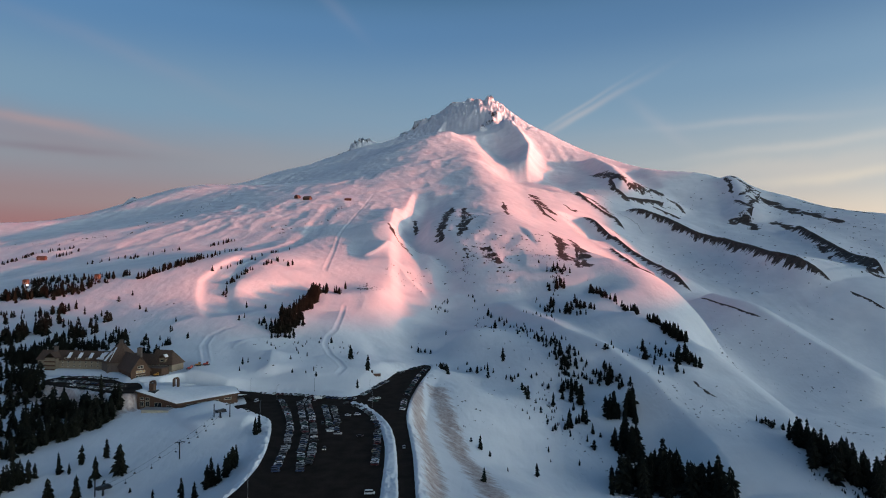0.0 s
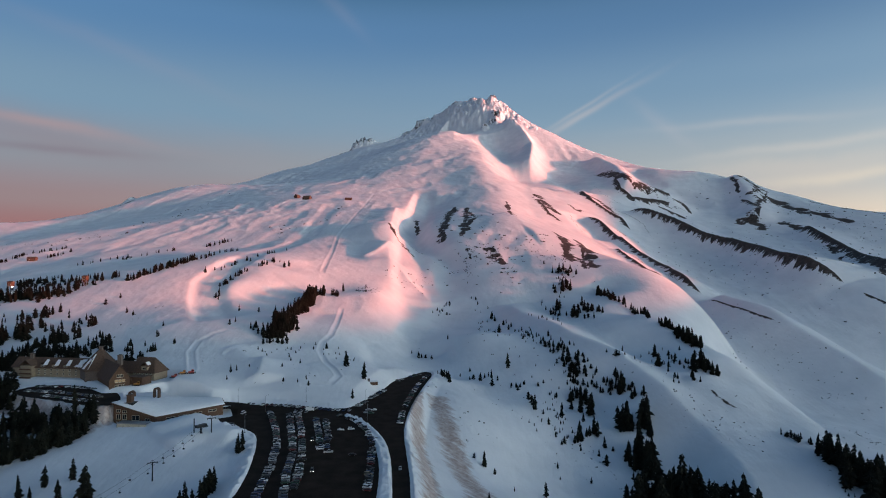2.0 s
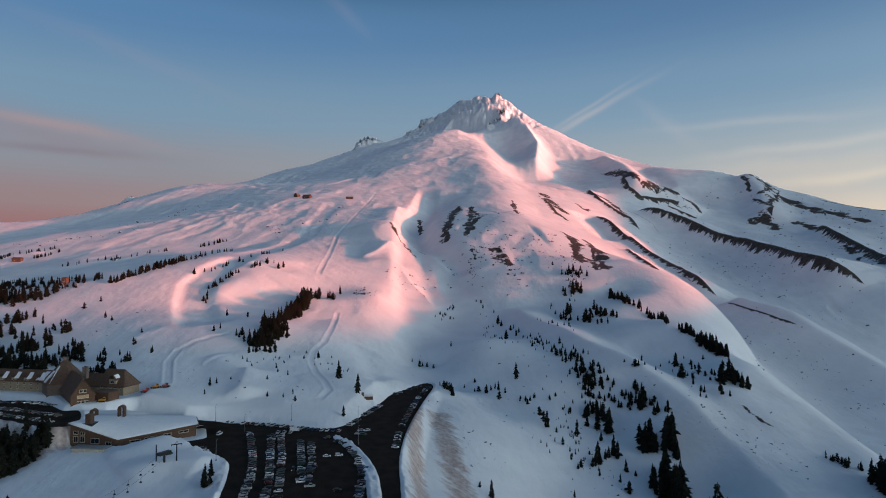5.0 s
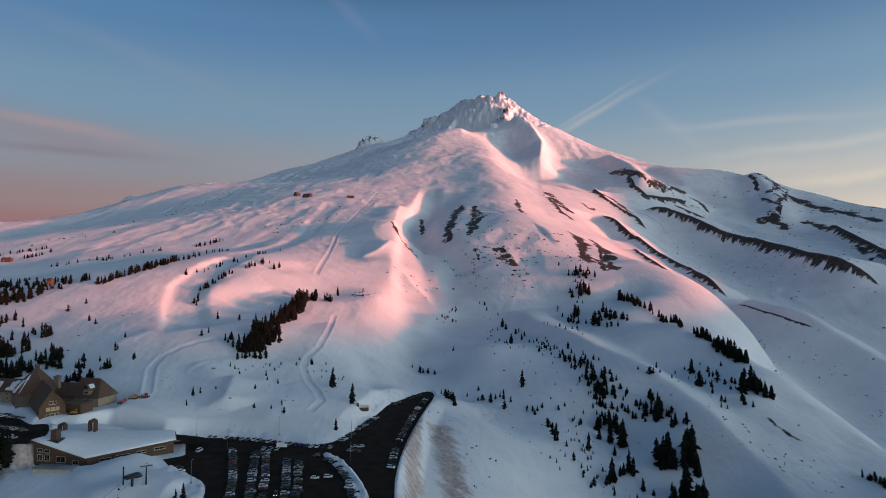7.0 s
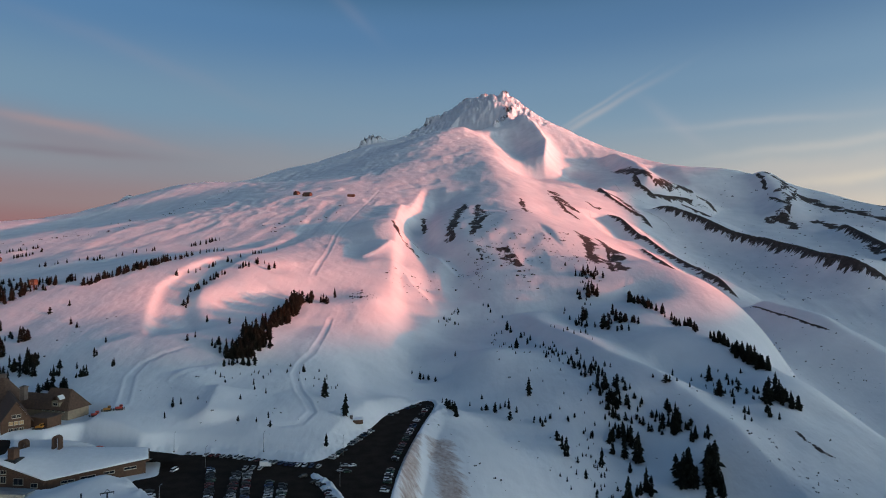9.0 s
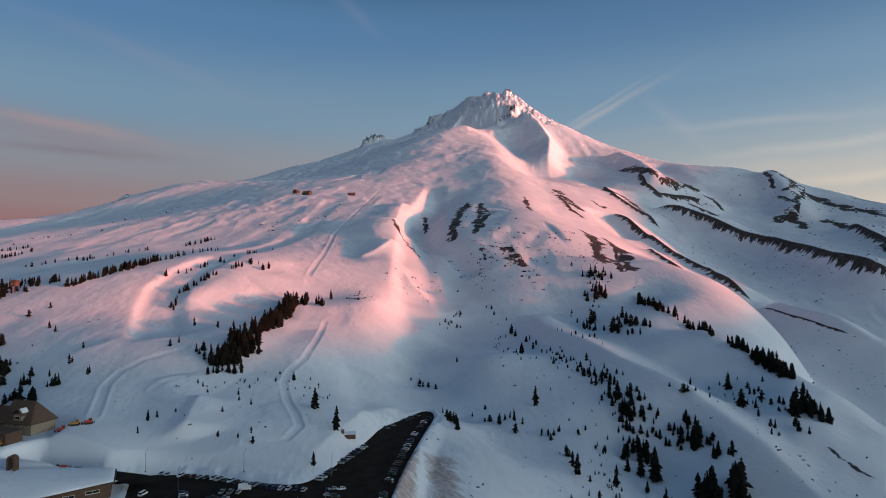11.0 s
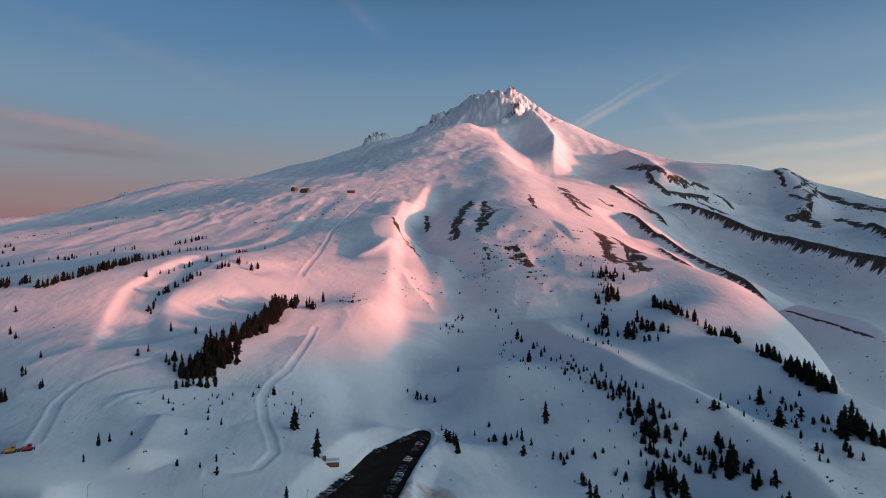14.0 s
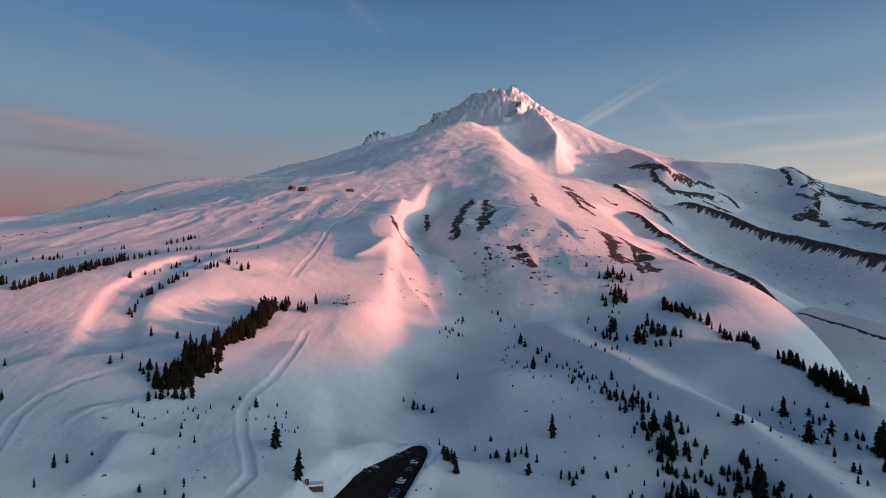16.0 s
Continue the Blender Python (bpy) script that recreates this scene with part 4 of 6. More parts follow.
    plate("snow_patch", SNOW, lodge, [e - n * 7.6 - d * 1 + Vector((0, 0, 22.4)), e - n * 7.6 - d * 13 + Vector((0, 0, 22.4)), e - n * 2.6 - d * 11 + Vector((0, 0, 30.0)), e - n * 3.0 - d * 2 + Vector((0, 0, 29.4))][::-1], 0.6, "old snow left on the roof")
    chimney_part(lodge, -272, 532, 30, 3.2, 8.5)
    # east wing
    gable_wing(lodge, (-290, 552), (-258, 544.5), 13, base, 23.0, 30.5)
    ea, eb = (-263, 546), (-242, 541)
    roof, d, n = gable_wing(lodge, ea, eb, 16, base, 24.0, 34.5, hip=7)
    turn3 = math.degrees(math.atan2(d.y, d.x))
    f = Vector((*ea, 0)) + d * 12 + n * 6.0
    bm = bmesh.new()
    slab(bm, f.x, f.y, 25.0, 6.0, 5.0, 3.4, turn3)
    dormer = part("dormer", bm, CREAM, lodge)
    window_part(dormer, (f + n * 2.5).x, (f + n * 2.5).y, 25.5, 3.4, 1.9, turn3)
    bm = bmesh.new()
    r0, r1 = f + n * 3.1 + Vector((0, 0, 31.6)), f - n * 7 + Vector((0, 0, 31.6))
    for sgn in (-1, 1):
        e0, e1 = f + n * 3.1 + d * 3.6 * sgn + Vector((0, 0, 27.8)), f - n * 7 + d * 3.6 * sgn + Vector((0, 0, 27.8))
        panel(bm, [e0, e1, r1, r0] if sgn > 0 else [r0, r1, e1, e0], 0.35)
    part("dormer_roof", bm, SHINGLE, dormer)
    plate("snow_patch", SNOW, lodge, [f + n * 2 + d * 2.9 + Vector((0, 0, 29.2)), f - n * 2 + d * 2.9 + Vector((0, 0, 29.2)), f - n * 2 + d * 0.8 + Vector((0, 0, 31.6)), f + n * 2 + d * 0.8 + Vector((0, 0, 31.6))], 0.45, "old snow left on the dormer")
    for k in range(2, 22, 4):
        p = Vector((*ea, 0)) + d * k + n * 8.02
        window_part(lodge, p.x, p.y, 21.6, 1.8, 1.9, turn3)
    # porch block between the wings
    bm = bmesh.new()
    slab(bm, -250, 521, 14, 14, 10, 8.5, turn3)
    porch = part("porch", bm, BROWN, lodge)
    bm = bmesh.new()
    slab(bm, -250, 521, 22.5, 15.5, 11.5, 0.6, turn3)
    part("porch_roof", bm, SHINGLE, porch)
    # low drift on the roof valley beside the head house
    plate("snow_patch", SNOW, lodge, [(-318, 544, 26.2), (-308, 540, 26.2), (-305, 548, 31.5), (-314, 551, 31.0)], 0.6, "old snow left in the roof valley")


build_lodge()
bm = bmesh.new()
slab(bm, -398, 556, 11.4, 22, 10, 0.5, -6)
tagged(part("swimming_pool", bm, POOL), "pale blue covered outdoor pool beside the lodge", "pool")


# ---- the day lodge ----
def build_day_lodge():
    house = thing("day_lodge", "long low brown day lodge under a smooth snow-covered roof", "building")
    A, B, C, D, E = (-238, 462), (-205, 459), (-168, 486), (-176, 501), (-234, 487)
    low = [Vector((*p, -4)) for p in (A, B, C, D, E)]
    top = [Vector((*p, z)) for p, z in ((A, 13.5), (B, 5.0), (C, 7.0), (D, 8.0), (E, 12.0))]
    bm = bmesh.new()
    loft(bm, low, top)
    part("wall", bm, BROWN, house)
    mid = sum((Vector(v) for v in top), Vector()) / 5
    eaves = [v + (v - mid).normalized() * 2.0 + Vector((0, 0, 0.3)) for v in top]
    bm = bmesh.new()
    loft(bm, eaves, [v + Vector((0, 0, 0.8)) for v in eaves])
    part("roof", bm, BROWN, house)
    # snow lies thick and rounded on the roof
    bm = bmesh.new()
    rings = []
    for k, z in ((0.985, 1.12), (0.975, 1.6), (0.93, 2.0), (0.7, 2.3), (0.35, 2.45)):
        rings.append([bm.verts.new(mid + (v - mid) * k + Vector((0, 0, z))) for v in [e.lerp(eaves[(i + 1) % 5], f) for i, e in enumerate(eaves) for f in (0, 0.2, 0.4, 0.6, 0.8)]])
    for r0, r1 in zip(rings, rings[1:]):
        m = len(r0)
        for i in range(m):
            bm.faces.new((r0[i], r0[(i + 1) % m], r1[(i + 1) % m], r1[i]))
    bm.faces.new(rings[-1])
    bm.faces.new(rings[0][::-1])
    part("roof_snow", bm, SNOW, house, "smooth unbroken snow on the roof", smooth=True)
    # beam ends under the slanting eave
    e0, e1 = eaves[0], eaves[1]
    for i in range(16):
        p = e0.lerp(e1, 0.25 + 0.74 * i / 15)
        bm = bmesh.new()
        slab(bm, p.x + 0.3, p.y - 0.5, p.z - 0.5, 0.5, 1.4, 0.5, 30)
        part("beam_end", bm, SHINGLE, house)
    # windows of the west front
    a, b = Vector((*A, 0)), Vector((*B, 0))
    d = (b - a).normalized()
    turn = math.degrees(math.atan2(d.y, d.x))
    n = Vector((d.y, -d.x, 0))
    for k, z, w, h in ((4, 8.4, 3.0, 2.0), (8.5, 8.0, 3.0, 2.0), (4, 3.4, 3.0, 3.6), (8.5, 3.4, 3.0, 3.6), (17, 2.8, 5.5, 3.4), (26, 1.8, 3.6, 2.4)):
        p = a + d * k + n * 0.05
        window_part(house, p.x, p.y, z, w, h, turn)
    # strip windows of the south front
    b, c = Vector((*B, 0)), Vector((*C, 0))
    d2 = (c - b).normalized()
    turn2 = math.degrees(math.atan2(d2.y, d2.x))
    n2 = Vector((d2.y, -d2.x, 0))
    for k, w in ((9, 6), (18, 7), (28, 5), (38, 6)):
        p = b + d2 * k + n2 * 0.05
        window_part(house, p.x, p.y, 5.0 + 2.0 * k / 45 - 2.6, w, 1.5, turn2)
    # chimney and the two arched bell towers
    bm = bmesh.new()
    slab(bm, -228, 466, 9, 3.6, 3.6, 10.6, turn)
    slab(bm, -228, 466, 19.6, 4.1, 4.1, 0.4, turn)
    part("chimney", bm, BROWN, house)
    bm = bmesh.new()
    slab(bm, -228, 466, 12.0, 7.5, 6.0, 2.6, turn)
    part("chimney_skirt", bm, STEEL, house)
    for tx, ty, h in ((-219, 487, 8.5), (-238, 487, 6.0)):
        tower = block("bell_tower", BROWN, house, tx, ty, 8, 2.28, 2.4, h * 0.55)
        for s in (-1.7, 1.7):
            block("tower_post", BROWN, tower, tx + s, ty, 8, 1.1, 3.0, h + 2)
        bm = bmesh.new()
        steps = 10
        for i in range(steps):
            a0, a1 = math.pi * i / steps, math.pi * (i + 1) / steps
            z0 = 10 + h
            lo = [(tx + r * math.cos(t), ty + y, z0 + r * math.sin(t)) for t, r, y in ((a0, 1.15, -1.5), (a0, 2.25, -1.5), (a0, 2.25, 1.5), (a0, 1.15, 1.5))]
            hi = [(tx + r * math.cos(t), ty + y, z0 + r * math.sin(t)) for t, r, y in ((a1, 1.15, -1.5), (a1, 2.25, -1.5), (a1, 2.25, 1.5), (a1, 1.15, 1.5))]
            loft(bm, lo, hi)
        bmesh.ops.remove_doubles(bm, verts=bm.verts[:], dist=0.01)
        bmesh.ops.recalc_face_normals(bm, faces=bm.faces[:])
        part("arch", bm, BROWN, tower)
    # terrace before the west front
    t0 = a + d * 24 + n * 13
    bm = bmesh.new()
    slab(bm, t0.x, t0.y, 4.6, 22, 7, 0.6, turn)
    terrace = part("terrace", bm, GALV, house)
    for k in range(-10, 11, 4):
        q = t0 + d * k + n * 3.2
        bm = bmesh.new()
        slab(bm, q.x, q.y, -3, 0.6, 0.6, 7.6, turn)
        part("post", bm, TRIM, terrace)
    for h in (5.5, 6.0):
        q = t0 + n * 3.4
        bm = bmesh.new()
        slab(bm, q.x, q.y, h, 22, 0.12, 0.14, turn)
        part("rail", bm, GALV, terrace)
    bm = bmesh.new()
    q = t0 + n * 2.5
    slab(bm, q.x, q.y, -3, 21, 0.3, 7.4, turn)
    part("terrace_screen", bm, TRIM, terrace)


build_day_lodge()


# ---- small buildings ----
def hut(name, label, x, y, w, l, wall, ridge, turn, mat, roof_mat, category="hut", sink=1.0, snow=False):
    z = ground_at(x, y)
    h = thing(name, label, category, x, y, z, turn)
    gable_wing(h, (-l / 2, 0), (l / 2, 0), w, -sink, wall, ridge, wall=mat, over=0.5)
    h.children[1].data.materials[0] = roof_mat
    window_part(h, -l * 0.2, -w / 2 - 0.02, wall * 0.35, 1.2, 1.1, 0)
    bm = bmesh.new()
    slab(bm, l * 0.2, -w / 2, -0.2, 1.1, 0.2, 2.1)
    part("door", bm, BROWN, h)
    return h


hut("stone_hut", "low stone mountain hut with a gabled roof in the snow", -468, 1895, 13, 17, 4.5, 10.5, 70, STONE, SHINGLE)
hut("stone_hut", "broad stone mountain hut with a rounded gabled roof", -430, 1868, 15, 24, 4.5, 11, -18, STONE, SHINGLE)
hut("lift_station", "small brown lift top station on the snow slope", -297, 1842, 9, 20, 3.6, 7, 0, BROWN, SHINGLE, "lift station")
hut("lift_station", "reddish wooden lift station on the open slope", -773, 1138, 8, 15, 5.0, 7.5, 4, CATRED, SHINGLE, "lift station")
hut("chalet", "small gabled chalet with a dark roof among the firs", -202, 283, 9, 12, 4, 9, 58, CREAM, SHINGLE, "house", sink=3)
hut("cabin", "tiny warm brown cabin at the edge of a fir clump", -185, 834, 5.0, 6.0, 4.4, 7.0, 10, BROWN, SHINGLE, "cabin")


def watch_tower(x, y, h, lit):
    z = ground_at(x, y)
    t = thing("lift_tower_house", "square wooden lift house on legs among the firs" if lit else "narrow brown wooden tower among the firs", "lift house", x, y, z)
    for dx in (-2, 2):
        for dy in (-2, 2):
            bar("leg", BROWN, t, (dx, dy, -1), (dx * 0.9, dy * 0.9, h * 0.55), 0.3, sides=6)
    block("cabin", BROWN, t, 0, 0, h * 0.5, 6, 6, h * 0.4)
    window_part(t, 0, -3.05, h * 0.6, 3.2, 1.8, 0)
    bm = bmesh.new()
    loft(bm, [(-4, -4, h * 0.9), (4, -4, h * 0.9), (4, 4, h * 0.9), (-4, 4, h * 0.9)], [(-2, -0.3, h), (2, -0.3, h), (2, 0.3, h), (-2, 0.3, h)])
    part("roof", bm, SHINGLE, t)
    if lit:
        bm = bmesh.new()
        bmesh.ops.create_icosphere(bm, subdivisions=2, radius=1.1, matrix=Matrix.Translation((4.2, -3.4, h * 0.45)))
        part("floodlight", bm, HEADLAMP_ON, t, "lit round floodlight")


watch_tower(-594, 842, 15, True)
watch_tower(-492, 842, 14, False)

# the buried stone chimney and roof beside the upper car park
z = ground_at(-66, 574)
shed = thing("buried_shed", "half-buried shed with a stone chimney and snow on its roof", "shed", -66, 574, z, 12)
block("chimney", STONE, shed, -2.6, 0, -1, 2.0, 2.0, 5.2)
block("wall", BROWN, shed, 2.0, 0, -1.5, 7, 4.5, 2.9)
block("roof_snow", SNOW, shed, 2.0, 0, 1.4, 7.8, 5.2, 0.7, bevel=0.2)


# ---- snow machines ----
def snowcat(x, y, turn, paint, label):
    z = ground_at(x, y)
    cat = thing("snowcat", label, "snowcat", x, y, z, turn, group="snow machines by the lodge")
    for s in (-1.6, 1.6):
        bm = bmesh.new()
        loft(bm, [(-2.4, s - 0.6, 0.35), (-1.8, s - 0.6, 0), (1.8, s - 0.6, 0), (2.4, s - 0.6, 0.35), (2.4, s - 0.6, 0.9), (-2.4, s - 0.6, 0.9)],
             [(-2.4, s + 0.6, 0.35), (-1.8, s + 0.6, 0), (1.8, s + 0.6, 0), (2.4, s + 0.6, 0.35), (2.4, s + 0.6, 0.9), (-2.4, s + 0.6, 0.9)])
        bmesh.ops.recalc_face_normals(bm, faces=bm.faces[:])
        part("track", bm, RUBBER, cat)
    block("body", paint, cat, -0.4, 0, 0.9, 4.2, 2.6, 1.0, bevel=0.12)
    cab = block("cab", paint, cat, 1.0, 0, 1.9, 2.0, 2.4, 1.3, bevel=0.3)
    block("windscreen", GLASS, cab, 1.96, 0, 2.2, 0.12, 2.0, 0.8)
    block("side_window", GLASS, cab, 1.0, -1.2, 2.2, 1.4, 0.06, 0.7)
    blade = block("blade", STEEL, cat, 3.1, 0, 0.1, 0.25, 4.4, 1.1)
    for s in (-1, 1):
        bar("blade_arm", STEEL, cat, (1.9, s, 0.8), (3.0, s, 0.5), 0.1, sides=6)
    block("tiller", STEEL, cat, -3.2, 0, 0.2, 1.0, 4.2, 0.6)


snowcat(-229, 538, 35, CATRED, "red tracked snowcat parked by the lodge")
snowcat(-224, 543, 30, CATGOLD, "yellow tracked snowcat parked by the lodge")
snowcat(-219, 548, 30, CATRED, "red tracked snowcat with its blade raised beside the lodge")
snowcat(-248, 514, 10, CATGOLD, "old yellow snow machine in front of the lodge porch")
z = ground_at(-212.5, 516)
bm = bmesh.new()
bmesh.ops.create_icosphere(bm, subdivisions=3, radius=1, matrix=Matrix.Translation((-212.5, 516, z + 0.5)) @ Matrix.Diagonal((3.6, 1.8, 1.6, 1)))
for v in bm.verts:
    v.co.z += 0.35 * noise.noise(v.co * 0.7)
tagged(part("covered_sled", bm, ORANGE, smooth=True), "low sled under a bright orange cover on the snow", "sled")


# ---- the chairlift ----
def lift_tower(x, y, h, label="dark steel chairlift tower with a crossarm"):
    z = ground_at(x, y)
    t = thing("chairlift_tower", label, "lift tower", x, y, z, 28, group="chairlift towers")
    bar("mast", STEEL, t, (0, 0, -1.5), (0, 0, h), 0.42, 0.3, 10)
    block("crossarm", STEEL, t, 0, 0, h, 5.6, 0.4, 0.45)
    for s in (-2.6, 2.6):
        bm = bmesh.new()
        for k in (-0.9, -0.3, 0.3, 0.9):
            rod(bm, (s - 0.1, k, h - 0.25), (s + 0.1, k, h - 0.25), 0.24, sides=10)
        part("sheave_train", bm, STEEL, t)
    bar("lifting_frame", STEEL, t, (-1.2, 0, h + 0.4), (0, 0, h + 1.8), 0.1, sides=6)
    bar("lifting_frame", STEEL, t, (1.2, 0, h + 0.4), (0, 0, h + 1.8), 0.1, sides=6)
    return Vector((x, y, z + h))


def terminal(x, y, turn, label):
    z = ground_at(x, y)
    t = thing("chairlift_terminal", label, "lift terminal", x, y, z, turn, group="chairlift terminals")
    bar("column", STEEL, t, (0, 0, -1.5), (0, 0, 4.2), 0.7, 0.6, 10)
    block("drive_housing", STEEL, t, 0, 0, 4.0, 3.0, 7.0, 1.6, bevel=0.25)
    bm = bmesh.new()
    rod(bm, (0, -2.6, 3.6), (0, -2.6, 3.9), 2.4, sides=20)
    part("bull_wheel", bm, STEEL, t)
    bar("counter_mast", STEEL, t, (3.4, 2.6, -1), (3.4, 2.6, 9.5), 0.35, sides=8)
    return Vector((x, y, z + 4.2))


top = terminal(-157, 419, 150, "dark steel chairlift top terminal on the snow knoll")
low = terminal(-190, 333, 150, "dark steel chairlift bottom terminal among the firs")
lift_tower(-151, 421, 9.0, "slim dark steel mast beside the chairlift terminal")
mid = lift_tower(-162.5, 367, 10.0)
side = Vector(((top - low).y, -(top - low).x, 0)).normalized() * 2.6
cable = thing("haul_rope", "thin dark haul rope of the chairlift", "cable")
for s in (-1, 1):
    for a, b in ((low, mid), (mid, top)):
        last = None
        for i in range(9):
            k = i / 8
            p = a.lerp(b, k) + side * s - Vector((0, 0, 1.6 * 4 * k * (1 - k)))
            if last:
                bar("rope", STEEL, cable, last, p, 0.05, sides=5)
            last = p


def chair(p, turn):
    c = thing("lift_chair", "dark empty double chair hanging from the haul rope", "lift chair", p.x, p.y, p.z, turn, group="chairs on the lift")
    bar("hanger", STEEL, c, (0, 0, 0), (0, 0, -1.9), 0.06, sides=6)
    block("seat", STEEL, c, 0, -0.25, -2.45, 1.2, 0.55, 0.1)
    block("backrest", STEEL, c, 0, 0.05, -2.35, 1.2, 0.08, 0.55)
    for s in (-0.6, 0.6):
        bar("side_frame", STEEL, c, (s, 0.05, -1.9), (s, -0.5, -2.4), 0.04, sides=5)
    return c


pat = None
for s in (-1, 1):
    for a, b, n in ((low, mid, 3), (mid, top, 5)):
        for i in range(n):
            k = (i + 0.5 + 0.2 * s) / n
            p = a.lerp(b, k) + side * s - Vector((0, 0, 1.6 * 4 * k * (1 - k)))
            pat = copy_thing(pat, pose(p.x, p.y, p.z, 0, 0, -15)) if pat else chair(p, -15)


# ---- lamp posts of the car park ----
def lamp_post():
    t = thing("lamp_post", "tall slim grey lamp post at the car park edge", "lamp post", group="car park lamps")
    bar("pole", GALV, t, (0, 0, 0), (0, 0, 11.5), 0.14, 0.09, 8)
    bar("arm", GALV, t, (0, 0, 11.3), (1.6, 0, 11.8), 0.06, sides=6)
    block("lamp_head", GALV, t, 1.9, 0, 11.7, 1.0, 0.35, 0.18)
    block("footing", STONE, t, 0, 0, 0, 0.6, 0.6, 0.6)
    return t


POSTS = [(-139, 497), (-168, 519), (-133, 432), (-95, 290), (-56, 470), (-64, 520), (-112, 517)]
pat = None
for x, y in POSTS:
    m = pose(x, y, max(0.0, ground_at(x, y)), 0, 0, 90)
    if pat:
        copy_thing(pat, m)
    else:
        pat = lamp_post()
        pat.matrix_world = m


# ---- firs ----
def needle_material():
    m = bpy.data.materials.new("fir_needles")
    m.use_nodes = True
    nt = m.node_tree
    b = nt.nodes["Principled BSDF"]
    info, geo = nt.nodes.new("ShaderNodeObjectInfo"), nt.nodes.new("ShaderNodeNewGeometry")
    add = nt.nodes.new("ShaderNodeMath")
    add.operation = "MULTIPLY_ADD"
    nt.links.new(geo.outputs["Random Per Island"], add.inputs[0])
    add.inputs[1].default_value = 0.6
    nt.links.new(info.outputs["Random"], add.inputs[2])
    r = ramp_node(nt, [(0.0, (0.004, 0.006, 0.004)), (0.6, (0.007, 0.009, 0.006)), (1.0, (0.013, 0.013, 0.008))], "LINEAR")
    nt.links.new(add.outputs[0], r.inputs[0])
    nt.links.new(r.outputs[0], b.inputs["Base Color"])
    b.inputs["Roughness"].default_value, b.inputs["Specular IOR Level"].default_value = 0.8, 0.15
    return m


NEEDLES = needle_material()
BARK = material("fir_bark", (0.05, 0.036, 0.028), 0.9, grain=0.3, scale=3)


def fir_crown(rng, layers, around, spread, start=0.06, ragged=0.25, taper=0.85):
    """Verts and triangles of a crown one metre high: whorls of drooping, tapering boughs, each a ragged fan."""
    verts, faces = [], []
    for l in range(layers):
        k = (l + rng.uniform(-0.2, 0.2)) / layers
        z = start + (1 - start) * k
        reach = spread * (1 - k) ** taper * min(1, 0.55 + 2.2 * k) * rng.uniform(1 - ragged, 1 + ragged * 0.5) + 0.012
        n = max(4, int(around * (1 - 0.45 * k)))
        turn = rng.uniform(0, 6.28)
        for i in range(n):
            if rng.random() < 0.14:
                continue
            a = turn + 6.283 * i / n + rng.uniform(-0.2, 0.2)
            r = reach * rng.uniform(0.5, 1.25)
            droop, half = r * rng.uniform(0.25, 0.6), 3.3 / n * rng.uniform(0.7, 1.1)
            c, s = math.cos(a), math.sin(a)

            def at(rad, ang, up):
                return (rad * math.cos(a + ang), rad * math.sin(a + ang), z + up)

            o = len(verts)
            verts += [(0.008 * c, 0.008 * s, z + 0.035), at(r * 0.62, half, -droop * 0.45 - 0.004), at(r, rng.uniform(-0.1, 0.1), -droop),
                      at(r * 0.62, -half, -droop * 0.45 - 0.004), at(r * 0.72, 0, -droop * 0.35 + 0.014), at(r * 0.4, 0, -droop * 0.7 - 0.03)]
            faces += [(o, o + 1, o + 4), (o + 1, o + 2, o + 4), (o + 2, o + 3, o + 4), (o + 3, o, o + 4), (o + 1, o, o + 5), (o + 2, o + 1, o + 5), (o + 3, o + 2, o + 5), (o, o + 3, o + 5)]
    o = len(verts)
    verts += [(0.012, 0, 0.97), (-0.006, 0.01, 0.97), (-0.006, -0.01, 0.97), (0, 0, 1.03)]
    faces += [(o, o + 1, o + 3), (o + 1, o + 2, o + 3), (o + 2, o, o + 3)]
    return verts, faces


def mesh_of(name, verts, faces, mat):
    me = bpy.data.meshes.new(name)
    me.from_pydata(verts, [], faces)
    me.materials.append(mat)
    return me


FIR_KINDS = []
rng = random.Random(7)
for layers, around, spread, ragged, taper, label in (
        (20, 9, 0.22, 0.3, 0.75, "tall narrow dark green fir in deep snow"), (18, 9, 0.25, 0.35, 0.6, "full dark green fir in deep snow"),
        (22, 8, 0.17, 0.4, 0.65, "slim spire-shaped dark fir in deep snow"), (15, 9, 0.30, 0.45, 0.55, "broad ragged dark fir in deep snow"),
        (17, 8, 0.25, 0.55, 0.6, "wind-torn dark green fir in deep snow"), (13, 8, 0.36, 0.5, 0.5, "short bushy dark mountain hemlock in snow")):
    for _ in range(2):
        v, f = fir_crown(rng, layers, around, spread, rng.uniform(0.03, 0.09), ragged, taper)
        FIR_KINDS.append((mesh_of("crown", v, f, NEEDLES), label))
bm = bmesh.new()
rod(bm, (0, 0, -0.12), (0, 0, 0.94), 0.022, 0.004, 7)
TRUNK = bpy.data.meshes.new("trunk")
bm.to_mesh(TRUNK)
bm.free()
TRUNK.materials.append(BARK)

STANDS, rng = [], random.Random(21)


def grove(n, low, high, spread, *line):
    """n firs scattered along a line."""
    pts = [Vector(p) for p in line]
    lens = [(b - a).length for a, b in zip(pts, pts[1:])]
    for _ in range(n):
        k = rng.uniform(0, sum(lens))
        i = 0
        while i < len(lens) - 1 and k > lens[i]:
            k -= lens[i]
            i += 1
        p = pts[i].lerp(pts[i + 1], min(k / lens[i], 1))
        h = low + (high - low) * rng.random() ** 1.3
        STANDS.append((p.x + rng.gauss(0, spread * 0.6), p.y + rng.gauss(0, spread * 1.1), h))


